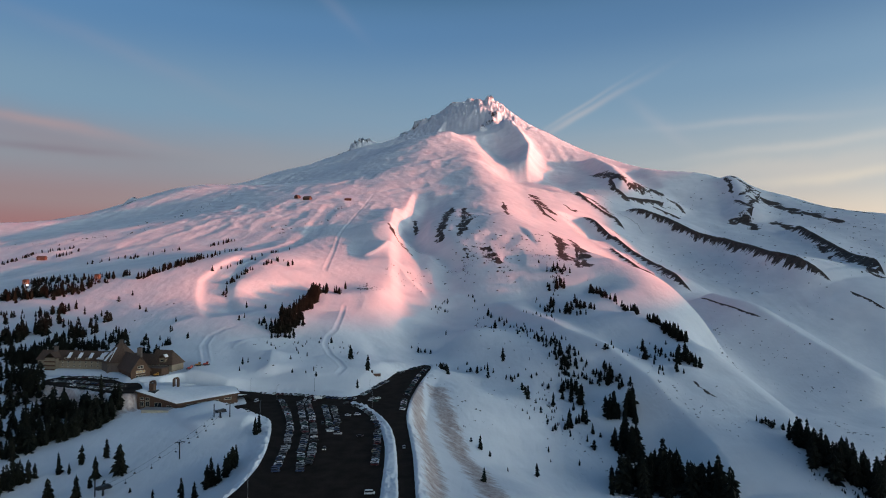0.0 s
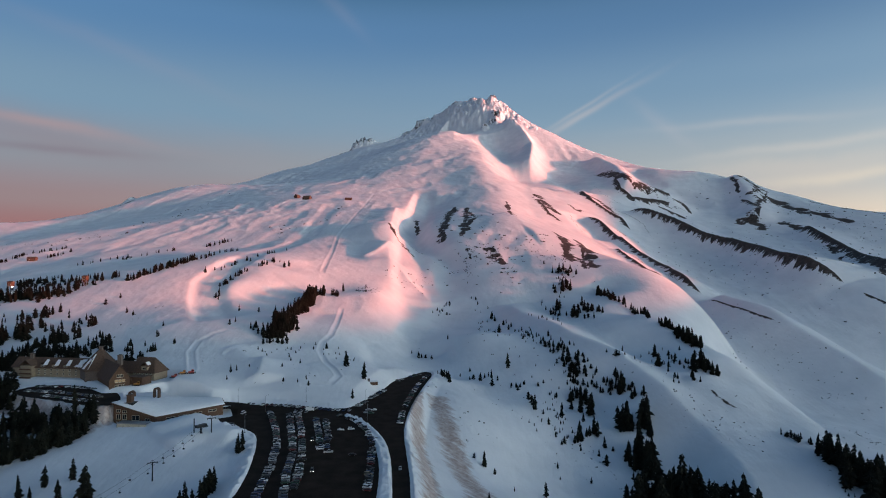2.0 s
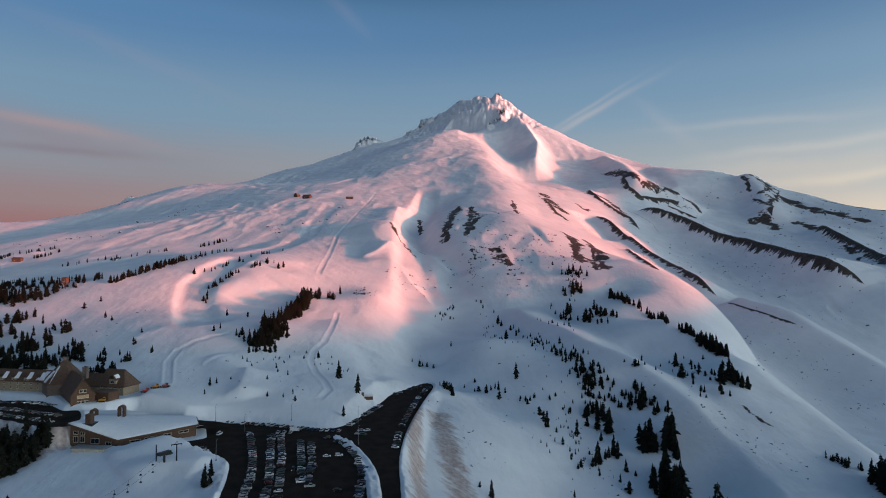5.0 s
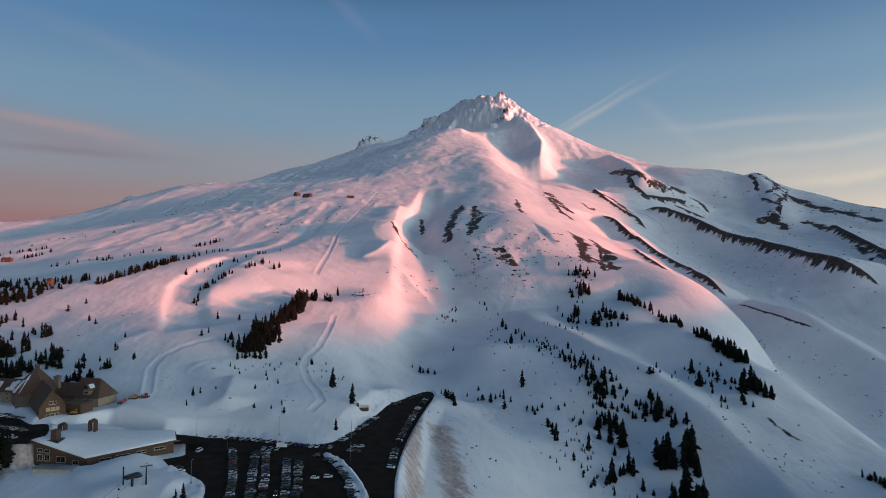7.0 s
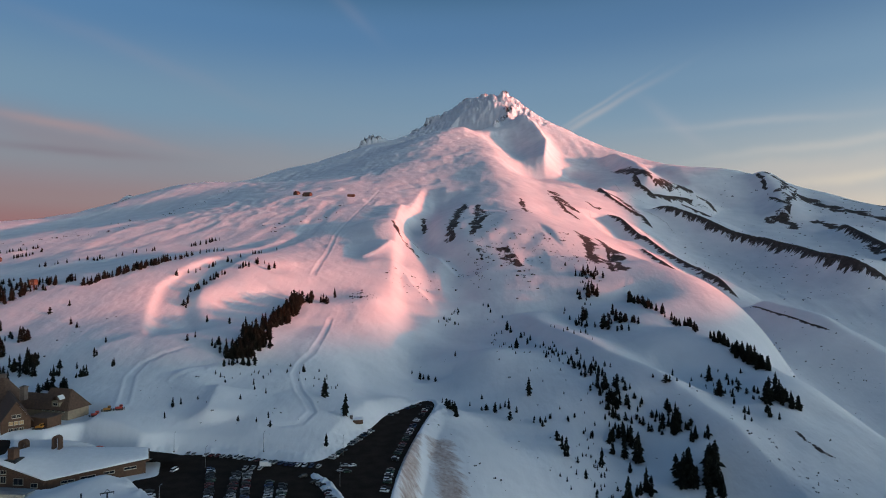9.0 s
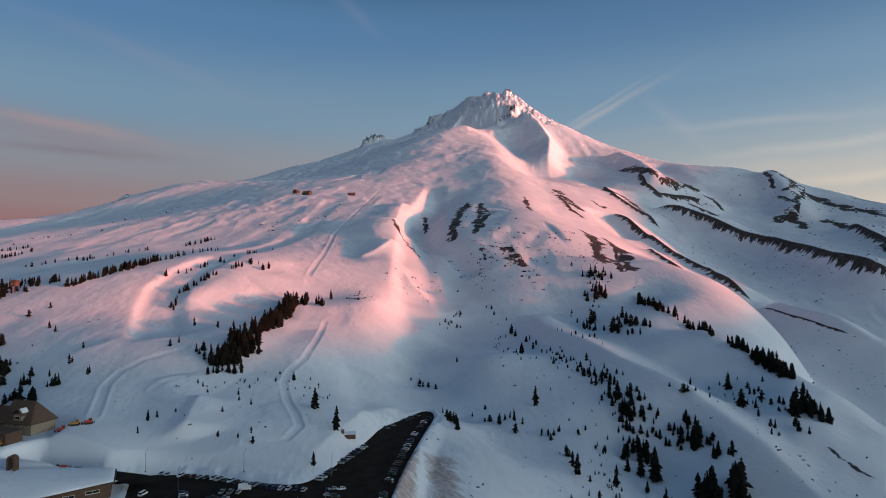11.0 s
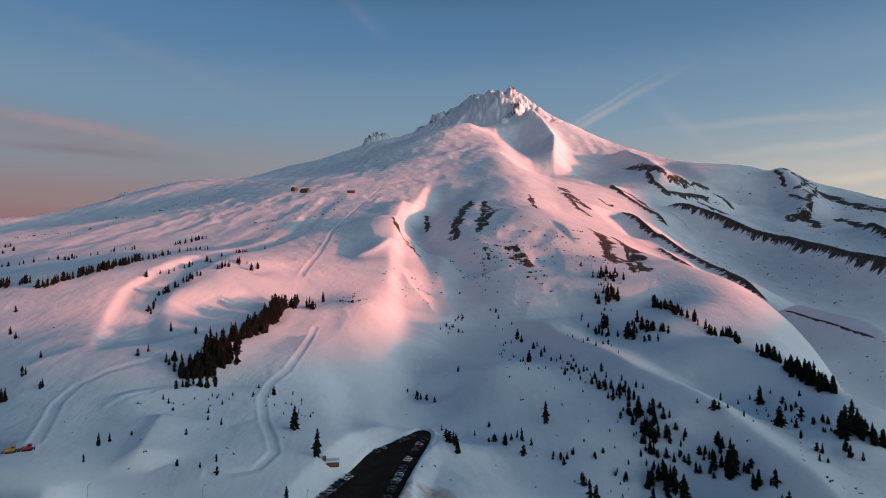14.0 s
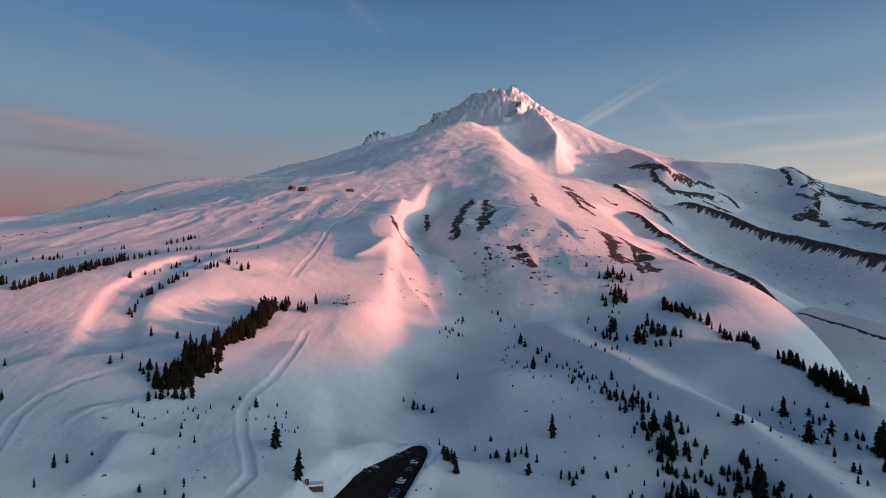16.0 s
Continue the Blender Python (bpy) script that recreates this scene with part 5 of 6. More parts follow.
def lone(*trees):
    STANDS.extend(trees)


BRUSH = []


def brush(n, size, spread, *line):
    """Low scrub and stones poking from the snow along a line."""
    pts = [Vector(p) for p in line]
    for _ in range(n):
        i = rng.randrange(len(pts) - 1)
        p = pts[i].lerp(pts[i + 1], rng.random())
        BRUSH.append((p.x + rng.gauss(0, spread), p.y + rng.gauss(0, spread * 2), size * (0.12 + 0.6 * rng.random() ** 2.2)))


grove(46, 4.3, 7.9, 4.5, (-808, 1077), (-823, 1188), (-770, 1259))
grove(12, 5.0, 9.2, 4.6, (-759, 1159), (-749, 1234))
grove(46, 6.4, 11.7, 5.9, (-616, 883), (-552, 870), (-474, 864), (-459, 879))
grove(62, 6.9, 12.5, 5.3, (-437, 855), (-423, 913), (-405, 963), (-401, 992))
grove(14, 6.1, 11.2, 3.7, (-508, 1265), (-473, 1328))
grove(19, 5.1, 9.3, 4.1, (-387, 967), (-402, 1193))
grove(86, 9.3, 16.9, 6.9, (-594, 793), (-548, 793), (-515, 799), (-490, 821))
grove(19, 7.6, 13.9, 6.2, (-489, 707), (-462, 740))
grove(24, 9.1, 16.5, 7.6, (-478, 639), (-463, 666), (-455, 682))
grove(12, 8.2, 14.9, 5.0, (-416, 638), (-397, 657))
grove(40, 8.9, 16.1, 5.8, (-447, 599), (-403, 585), (-396, 603), (-388, 623))
grove(18, 6.7, 12.1, 3.6, (-373, 626), (-343, 640))
grove(11, 5.5, 9.9, 3.3, (-606, 887), (-583, 843))
grove(24, 4.3, 7.7, 6.9, (-568, 908), (-616, 891))
lone((-438, 724, 11.1), (-422, 770, 8.1), (-416, 793, 6.8), (-378, 738, 7.8), (-365, 727, 6.3), (-392, 698, 10.7), (-303, 672, 5.8), (-296, 648, 5.6), (-271, 628, 6.0), (-307, 617, 8.3), (-317, 632, 8.5), (-282, 612, 9.4), (-300, 628, 6.0), (-413, 716, 8.2), (-260, 464, 4.4))
grove(35, 5.3, 9.7, 4.4, (-304, 830), (-312, 876), (-302, 917), (-275, 977), (-269, 990))
lone((-254, 969, 10.2), (-249, 978, 10.3), (-257, 775, 9.6), (-234, 679, 6.5), (-304, 832, 8.0))
grove(75, 9.6, 17.5, 7.8, (-185, 656), (-177, 673), (-176, 705))
grove(55, 10.0, 18.2, 5.1, (-189, 696), (-184, 758), (-183, 828))
grove(36, 11.5, 20.9, 5.6, (-183, 787), (-184, 845), (-187, 883))
grove(14, 4.8, 8.8, 3.8, (-207, 674), (-190, 655), (-179, 643))
grove(5, 7.9, 14.4, 3.4, (-179, 876), (-177, 896))
grove(5, 6.5, 11.9, 3.4, (-164, 895), (-153, 881))
lone((-151, 916, 13.1), (-174, 880, 16.8), (-172, 647, 12.4), (-165, 655, 12.5), (-229, 764, 7.3))
lone((-94, 603, 15.6), (-73, 573, 15.9), (-76, 528, 8.6), (-123, 654, 6.9), (-190, 562, 7.5), (-186, 566, 5.4), (-187, 545, 4.7), (-120, 551, 4.7), (-151, 612, 4.1), (-116, 542, 4.7), (-126, 545, 3.6), (-176, 570, 2.7), (-148, 576, 3.9))
grove(6, 6.7, 12.2, 3.0, (-126, 388), (-126, 409))
grove(13, 7.5, 13.7, 3.9, (-131, 328), (-128, 344), (-122, 352))
grove(60, 11.2, 20.3, 6.3, (-304, 441), (-284, 450), (-246, 435))
grove(52, 10.4, 18.9, 5.9, (-277, 390), (-264, 401), (-253, 420), (-246, 433))
grove(12, 9.6, 17.5, 5.2, (-331, 443), (-332, 469))
grove(9, 8.5, 15.4, 5.1, (-280, 376), (-275, 389))
grove(12, 7.7, 14.0, 3.7, (-334, 481), (-360, 495), (-360, 482))
lone((-230, 357, 13.7), (-223, 367, 12.7), (-211, 373, 12.8), (-204, 350, 14.1), (-192, 354, 19.0), (-244, 350, 13.4), (-251, 342, 15.7), (-204, 331, 13.9), (-220, 332, 12.7), (-141, 321, 12.3), (-133, 319, 9.8), (-159, 326, 6.2), (-202, 341, 7.2), (-193, 339, 5.8), (-246, 348, 12.0), (-253, 352, 10.1), (-242, 353, 9.5), (-224, 357, 6.8), (-265, 425, 5.7), (-176, 335, 3.2))
grove(26, 11.0, 20.0, 7.0, (-405, 542), (-382, 532), (-344, 492))
grove(16, 9.6, 17.5, 5.6, (-305, 410), (-300, 419), (-288, 416))
grove(12, 9.2, 16.8, 3.7, (-325, 479), (-350, 494))
grove(10, 9.0, 16.4, 3.9, (-253, 341), (-247, 346))
grove(34, 7.5, 13.5, 4.5, (245, 1001), (246, 962), (254, 915), (264, 897))
grove(24, 6.7, 12.2, 3.3, (269, 885), (276, 867), (263, 798))
grove(22, 6.9, 12.5, 3.7, (270, 777), (275, 767), (281, 760))
grove(8, 3.6, 6.5, 2.9, (282, 758), (286, 745))
grove(56, 9.0, 16.0, 4.4, (279, 745), (284, 725), (286, 705))
grove(16, 6.7, 12.1, 3.6, (268, 642), (268, 624))
grove(9, 13.6, 24.8, 4.3, (156, 562), (164, 564))
grove(12, 13.5, 24.5, 4.8, (173, 566), (180, 546))
grove(18, 16.2, 29.4, 6.9, (156, 521), (161, 505))
grove(62, 18.7, 34.0, 8.5, (145, 455), (165, 462), (177, 450), (190, 435), (202, 421))
grove(10, 9.8, 17.7, 6.2, (128, 449), (148, 478))
grove(66, 14.6, 26.6, 10.3, (288, 473), (296, 448), (309, 431), (328, 441))
grove(18, 3.8, 6.9, 3.0, (276, 526), (298, 505))
grove(9, 6.2, 11.2, 3.7, (290, 496), (296, 482))
grove(30, 2.3, 4.1, 4.1, (278, 450), (287, 422), (309, 420))
lone((246, 606, 5.8))
lone((144, 453, 8.7))
grove(9, 3.6, 6.6, 2.9, (-44, 773), (-16, 755))
grove(10, 4.8, 8.8, 2.5, (-7, 694), (5, 615))
grove(26, 2.1, 3.8, 8.6, (100, 598), (108, 528))
grove(18, 3.1, 5.6, 8.4, (-26, 955), (15, 996))
grove(26, 1.7, 3.1, 8.2, (-165, 625), (-134, 650), (-93, 636))
grove(16, 9.3, 16.8, 4.8, (-473, 667), (-444, 660))
grove(30, 7.9, 14.4, 5.0, (-401, 615), (-380, 615), (-354, 613))
grove(10, 7.8, 14.2, 4.1, (-415, 658), (-391, 649))
grove(26, 8.1, 14.8, 3.2, (-411, 582), (-397, 584), (-397, 596))
grove(6, 6.2, 11.3, 2.3, (-352, 634), (-330, 620))
grove(7, 4.3, 7.8, 2.2, (-314, 620), (-279, 612))
grove(8, 5.2, 9.5, 2.1, (-303, 590), (-282, 588))
grove(46, 4.9, 8.9, 6.5, (-623, 831), (-558, 854), (-473, 848))
grove(26, 5.2, 9.5, 6.8, (-543, 725), (-436, 688), (-398, 714))
grove(22, 4.9, 8.9, 7.0, (-355, 919), (-314, 1012), (-299, 1182))
grove(24, 4.8, 8.7, 7.6, (-620, 1022), (-576, 1126), (-541, 1244))
lone((69, 680, 16.7), (4, 789, 6.5), (28, 690, 4.5), (17, 681, 4.4), (27, 668, 3.9), (31, 668, 6.0), (38, 661, 9.3), (43, 668, 5.1), (50, 664, 10.2), (47, 669, 6.0), (56, 658, 5.9), (49, 644, 8.2), (68, 640, 4.9), (73, 639, 5.7), (74, 633, 5.6), (81, 643, 4.5), (95, 636, 4.1), (101, 641, 4.1), (91, 653, 2.9), (98, 672, 2.6), (94, 746, 8.1), (103, 777, 4.3), (102, 760, 6.2), (107, 766, 5.2), (106, 747, 6.1), (111, 752, 6.1))
lone((112, 725, 6.8), (116, 733, 6.9), (124, 744, 8.1), (125, 731, 5.9), (115, 714, 8.6), (119, 710, 4.3), (124, 711, 8.6), (118, 697, 6.5), (121, 694, 10.1), (128, 705, 6.6), (130, 708, 6.7), (134, 719, 5.8), (134, 708, 6.7), (135, 702, 4.7), (141, 704, 5.7), (145, 699, 4.7), (135, 689, 8.2), (129, 681, 7.2), (124, 677, 3.6), (132, 667, 15.8), (127, 670, 6.2), (120, 669, 6.1), (141, 665, 9.7), (129, 663, 4.4), (117, 665, 2.6), (110, 659, 2.6))
lone((124, 651, 3.4), (126, 652, 2.6), (130, 653, 8.5), (131, 651, 11.1), (134, 654, 10.3), (135, 648, 12.8), (136, 644, 11.0), (131, 638, 10.0), (133, 637, 8.3), (126, 630, 4.9), (130, 628, 6.5), (125, 617, 12.0), (108, 616, 5.5), (110, 617, 4.7), (105, 613, 1.9), (104, 621, 3.2), (82, 617, 3.9), (82, 608, 5.3), (83, 607, 5.3), (85, 608, 4.6))
lone((140, 668, 8.8), (144, 673, 8.0), (148, 671, 5.4), (140, 657, 12.1), (147, 660, 8.7), (151, 660, 6.1), (134, 648, 12.8), (139, 647, 11.1), (144, 646, 10.2), (145, 642, 12.7), (131, 637, 7.5), (140, 634, 7.5), (144, 631, 6.6), (148, 633, 5.8), (156, 644, 6.8), (151, 639, 5.1), (154, 642, 6.0), (152, 650, 6.0), (152, 628, 7.5), (156, 621, 5.8), (134, 622, 11.4), (138, 621, 10.6), (139, 618, 12.1), (128, 624, 4.9), (124, 617, 9.6), (172, 665, 4.0))
lone((179, 655, 8.0), (182, 654, 6.2), (191, 672, 6.5), (188, 654, 3.6), (230, 731, 4.3), (240, 732, 4.3), (197, 650, 4.5), (244, 724, 16.0), (254, 728, 3.8), (224, 657, 14.9), (255, 712, 6.3), (251, 700, 7.2), (252, 694, 6.1), (257, 697, 5.1), (234, 655, 7.5), (247, 673, 8.8), (267, 710, 5.3), (246, 656, 5.7), (252, 655, 6.7), (253, 651, 5.7), (245, 643, 3.7), (245, 641, 3.7), (226, 635, 6.3), (226, 618, 6.1), (228, 616, 6.9), (220, 605, 5.1))
lone((225, 605, 3.4), (242, 616, 8.8), (241, 610, 7.8), (172, 631, 10.1), (171, 633, 6.8), (173, 628, 8.4), (173, 617, 16.5), (174, 614, 14.8), (168, 610, 8.1), (169, 608, 9.7), (168, 618, 8.2), (164, 619, 9.9), (164, 626, 6.7), (161, 627, 5.0), (177, 607, 6.5), (181, 607, 6.5), (177, 597, 8.0), (179, 595, 9.5), (184, 590, 5.5), (186, 589, 10.2), (162, 614, 4.1), (250, 633, 18.3), (251, 631, 22.8), (260, 639, 22.4), (261, 635, 18.6), (261, 630, 16.6))
lone((71, 810, 12.4), (67, 823, 4.6), (63, 914, 5.3), (70, 922, 13.4), (74, 911, 9.3), (84, 881, 7.6), (88, 883, 6.4), (87, 842, 8.3), (92, 855, 7.3), (100, 805, 5.6), (68, 969, 5.0), (53, 990, 6.6), (51, 1009, 6.0), (44, 1016, 4.6), (40, 1079, 3.3), (209, 1078, 15.2), (202, 1079, 15.2), (188, 1070, 11.6), (221, 1080, 10.2), (227, 1057, 11.6), (213, 1055, 11.5), (193, 1005, 23.1), (193, 1027, 9.5), (205, 1004, 20.1), (180, 1000, 13.7), (180, 1015, 9.3))
lone((162, 905, 8.0), (169, 926, 17.9), (174, 931, 13.9), (161, 914, 13.5), (157, 915, 9.5), (154, 938, 7.0), (168, 901, 9.3), (176, 891, 7.9), (204, 916, 15.2), (186, 888, 15.8), (187, 873, 12.9), (182, 879, 13.0), (202, 892, 16.0), (205, 883, 14.5), (210, 881, 11.8), (194, 857, 7.6), (199, 857, 7.6), (205, 848, 8.8), (145, 827, 4.7), (132, 800, 4.5), (156, 852, 6.2), (125, 822, 4.6), (131, 831, 4.7), (153, 827, 3.0), (145, 770, 3.2), (120, 852, 3.7))
lone((117, 862, 3.1), (180, 1112, 7.0), (152, 968, 5.8), (155, 979, 5.9))
lone((-231, 688, 6.7), (-184, 620, 3.9), (-179, 617, 3.9), (-172, 609, 2.7), (-182, 642, 5.9), (-147, 602, 3.7), (-137, 598, 4.6), (-139, 547, 4.1), (-112, 662, 2.9), (-169, 701, 4.5))
lone((83, 580, 14.5), (81, 607, 8.8), (82, 591, 9.8), (107, 578, 14.6), (121, 601, 10.1), (122, 614, 9.0), (130, 620, 11.7), (133, 612, 18.0), (138, 614, 16.8), (137, 592, 21.3), (143, 612, 12.9), (127, 578, 8.6), (129, 598, 12.6), (116, 543, 17.3), (113, 540, 10.3), (126, 552, 9.4), (131, 555, 17.8), (133, 552, 14.2), (123, 549, 8.2), (110, 537, 8.0), (101, 534, 6.8), (98, 531, 4.5), (95, 541, 5.7), (96, 551, 4.6), (92, 558, 7.0), (79, 542, 3.4))
lone((78, 550, 3.5), (74, 554, 2.9), (86, 560, 3.5), (90, 575, 4.8), (113, 527, 6.8), (117, 541, 9.2), (135, 535, 10.4), (130, 512, 8.9), (127, 523, 6.8), (141, 532, 4.6), (88, 496, 5.3), (87, 481, 2.6), (111, 484, 5.3), (71, 449, 10.7), (29, 461, 11.7), (24, 350, 9.0), (22, 468, 3.9), (36, 456, 4.9), (48, 440, 3.8), (155, 537, 7.0), (149, 520, 11.4), (149, 512, 12.3), (132, 457, 7.1), (135, 464, 6.2), (145, 485, 6.4), (146, 495, 6.5))
lone((145, 470, 5.2), (154, 622, 7.9), (161, 618, 5.2), (167, 625, 5.3), (166, 626, 6.6), (171, 626, 7.9), (170, 614, 13.0), (171, 610, 16.9), (175, 614, 10.4), (163, 630, 6.6), (160, 631, 6.7), (179, 594, 10.2), (176, 593, 8.9), (178, 605, 6.5), (82, 643, 5.3), (77, 639, 5.3), (73, 641, 4.6), (69, 644, 4.0), (95, 638, 4.0), (106, 624, 3.9), (110, 619, 5.2), (115, 631, 3.9), (150, 630, 5.3), (149, 634, 4.0))
lone((-448, 662, 21.0), (-454, 666, 16.3), (-441, 658, 17.6), (-403, 651, 18.6), (-406, 649, 13.9), (-399, 652, 15.5), (-387, 660, 15.5), (-389, 657, 12.3), (-437, 682, 11.4), (-404, 679, 12.8), (-511, 692, 12.1), (-468, 651, 9.7), (-443, 608, 10.6), (-312, 618, 9.8), (-293, 589, 13.4), (-286, 592, 9.3), (-298, 591, 9.4), (-297, 646, 8.6), (-284, 611, 9.6), (-286, 611, 6.8), (-271, 630, 6.9), (-356, 651, 10.5), (-364, 660, 9.1), (-351, 655, 6.0), (-394, 695, 14.5), (-393, 700, 9.7), (-396, 692, 9.6))
grove(40, 6, 12, 4.5, (-414, 577), (-419, 603), (-415, 628))
grove(34, 6, 12, 3.5, (-400, 613), (-387, 617), (-376, 622), (-349, 616))
grove(26, 7, 13, 5, (-482, 649), (-462, 635), (-459, 643))
grove(14, 9, 15, 4, (-256, 452), (-246, 446))
grove(34, 3.6, 7.6, 6.6, (196, 1073), (198, 1032), (171, 935), (161, 908))
grove(22, 4.6, 9.2, 4.1, (194, 1072), (218, 1065))
grove(12, 6.5, 11.8, 3.4, (199, 1035), (205, 1005))
grove(18, 5.0, 11.0, 4.6, (186, 888), (203, 900), (211, 879), (221, 872))
grove(14, 3.4, 7.5, 5.4, (115, 725), (127, 696), (138, 702))
grove(22, 3.6, 8.6, 5.8, (130, 680), (132, 658), (132, 639), (130, 623))
grove(24, 2.2, 4.4, 11.0, (99, 810), (108, 735))
grove(26, 1.8, 3.6, 13.5, (47, 947), (71, 744), (100, 679), (109, 633))
grove(14, 2.2, 4.4, 7.0, (236, 735), (243, 640))
brush(120, 4.5, 60, (760, 2050), (880, 1850), (900, 1650), (900, 1500))
brush(90, 5.5, 60, (1150, 2250), (1230, 2000), (1150, 1700))
brush(160, 6.0, 70, (1420, 2600), (1500, 2300), (1480, 2050), (1350, 1750))
brush(70, 2.0, 30, (500, 1150), (560, 1000), (600, 900))
brush(50, 1.5, 9, (208, 560), (230, 545), (262, 515))
brush(60, 4.0, 30, (20, 1500), (60, 1350), (120, 1250))
brush(50, 3.2, 25, (150, 1220), (200, 1120))
brush(50, 1.3, 9, (100, 585), (115, 530), (122, 500))
brush(60, 4.6, 13.7, (44, 1276), (57, 1178), (34, 1132))
brush(60, 4.4, 15.4, (91, 1251), (114, 1124), (119, 1071))
brush(40, 4.1, 10.4, (-88, 1098), (-68, 1030), (-26, 1124))
brush(30, 3.5, 7.1, (-126, 916), (-101, 928))
brush(50, 3.8, 17.9, (-938, 1249), (-833, 1330), (-745, 1431))
brush(40, 5.4, 35.9, (-776, 1517), (-824, 2238))
brush(40, 4.6, 21.5, (-413, 1418), (-318, 1482), (-265, 1920))
brush(40, 4.4, 15.4, (-5, 1177), (49, 1122))
brush(70, 4.7, 41.1, (670, 1769), (828, 1679), (888, 1509))
brush(60, 3.0, 26.2, (521, 1172), (570, 1056), (631, 926))
brush(40, 3.5, 14.0, (457, 930), (479, 904))
brush(80, 1.6, 9.0, (276, 444), (287, 422), (306, 416))
brush(60, 2.2, 13.1, (522, 788), (528, 735))
brush(24, 2.0, 17.0, (-18, 788), (62, 681), (65, 587))
brush(36, 1.5, 18.3, (82, 589), (107, 519), (136, 485))
brush(26, 1.7, 17.2, (189, 628), (227, 573))
brush(14, 1.6, 9.8, (-155, 571), (-110, 563))
brush(16, 1.8, 14.3, (-229, 596), (-190, 634), (-148, 637))
brush(16, 1.9, 12.9, (-354, 708), (-358, 642))
brush(12, 1.5, 6.9, (24, 537), (40, 492))
brush(24, 1.6, 5.4, (-39, 640), (3, 563), (27, 499))
brush(40, 8.9, 57.5, (1326, 2579), (1446, 2266), (1516, 2094))
brush(40, 7.6, 35.5, (868, 2474), (1264, 2830))
brush(40, 4.5, 13.6, (193, 1290), (223, 1082))


def plant_firs():
    spots = np.array(STANDS)
    main, upper = paved(spots[:, 0], spots[:, 1])
    ok = (main > 2) & (upper > 2)
    for poly, level in PADS:
        ok &= inside_by(spots[:, 0], spots[:, 1], poly) > 3
    spots = spots[ok]
    z = heights(spots[:, 0], spots[:, 1])
    # the ones passed nearest, by size over distance from the middle of the flight line
    order = np.argsort(-spots[:, 2] / np.hypot(spots[:, 0], spots[:, 1] - 140))
    pick = random.Random(5)
    far_v, far_f, far_n = [], [], 0
    for rank, i in enumerate(order):
        (x, y, h), turn = spots[i], pick.uniform(0, 360)
        wide = pick.uniform(0.85, 1.35)
        kind = pick.randrange(8) if h > 9 else pick.randrange(len(FIR_KINDS))
        crown, label = FIR_KINDS[kind]
        m = pose(x, y, z[i] - 0.03 * h, pick.uniform(-2.5, 2.5), pick.uniform(-2.5, 2.5), turn) @ Matrix.Diagonal((h * wide, h * wide, h, 1))
        if rank < 300:
            tree = tagged(new("fir_tree"), label, "fir tree", "firs on the slopes")
            tree.matrix_world = pose(x, y, z[i] - 0.03 * h, 0, 0, 0)
            for name, me in (("trunk", TRUNK), ("crown", crown)):
                o = new(name, me)
                o.parent = tree
                o.matrix_world = m
        else:
            co = np.empty(len(crown.vertices) * 3, np.float32)
            crown.vertices.foreach_get("co", co)
            mm = np.array(m)
            far_v.append(co.reshape(-1, 3) @ mm[:3, :3].T + mm[:3, 3])
            tri = np.empty(len(crown.polygons) * 3, np.int32)
            crown.polygons.foreach_get("vertices", tri)
            far_f.append(tri.reshape(-1, 3) + far_n)
            far_n += len(co) // 3
    v, f = np.concatenate(far_v), np.concatenate(far_f)
    me = bpy.data.meshes.new("far_firs")
    me.vertices.add(len(v))
    me.vertices.foreach_set("co", v.astype(np.float32).ravel())
    me.loops.add(f.size)
    me.polygons.add(len(f))
    me.loops.foreach_set("vertex_index", f.ravel().astype(np.int32))
    me.polygons.foreach_set("loop_start", np.arange(0, f.size, 3, dtype=np.int32))
    me.update(calc_edges=True)
    me.materials.append(NEEDLES)
    tagged(new("far_firs", me), "scattered small dark firs and saplings on the snow slopes", "firs", kind="stuff")
    # scrub
    spots = np.array(BRUSH)
    main, upper = paved(spots[:, 0], spots[:, 1])
    spots = spots[(main > 3) & (upper > 3)]
    z = heights(spots[:, 0], spots[:, 1])
    verts, faces = [], []
    for (x, y, s), zz in zip(spots, z):
        for _ in range(3):
            o = len(verts)
            cx, cy, w, h = x + pick.gauss(0, s * 0.5), y + pick.gauss(0, s * 0.5), s * pick.uniform(0.3, 0.7), s * pick.uniform(0.3, 0.9)
            ring = [(cx + w * math.cos(a) * pick.uniform(0.6, 1.2), cy + w * math.sin(a) * pick.uniform(0.6, 1.2), zz - 0.4) for a in (0, 1.2, 2.5, 3.8, 5.0)]
            mid = [(cx + (px - cx) * 0.75, cy + (py - cy) * 0.75, zz + h * pick.uniform(0.4, 0.8)) for px, py, _ in ring]
            verts += ring + mid + [(cx + pick.uniform(-0.2, 0.2) * w, cy, zz + h)]
            for i in range(5):
                j = (i + 1) % 5
                faces += [(o + i, o + j, o + 5 + j), (o + i, o + 5 + j, o + 5 + i), (o + 5 + i, o + 5 + j, o + 10)]
    me = mesh_of("scrub_and_stones", verts, faces, SCRUB)
    tagged(new("scrub_and_stones", me), "dark low scrub and stones poking through the snow", "scrub", kind="stuff")


SCRUB = material("dark_scrub", (0.018, 0.015, 0.012), 0.9, grain=0.4, scale=0.5)
plant_firs()


# ---- cars ----
def paint(name, colour, rough=0.4):
    return material(name, colour, rough, grain=0.08, scale=0.8, specular=0.3)


TAIL = material("tail_lamp_red", (0.3, 0.01, 0.01), 0.3)
LAMP = material("headlamp_glass", (0.5, 0.5, 0.5), 0.15, specular=0.6)
RIM = material("alloy_rim", (0.35, 0.35, 0.36), 0.35, 0.8)

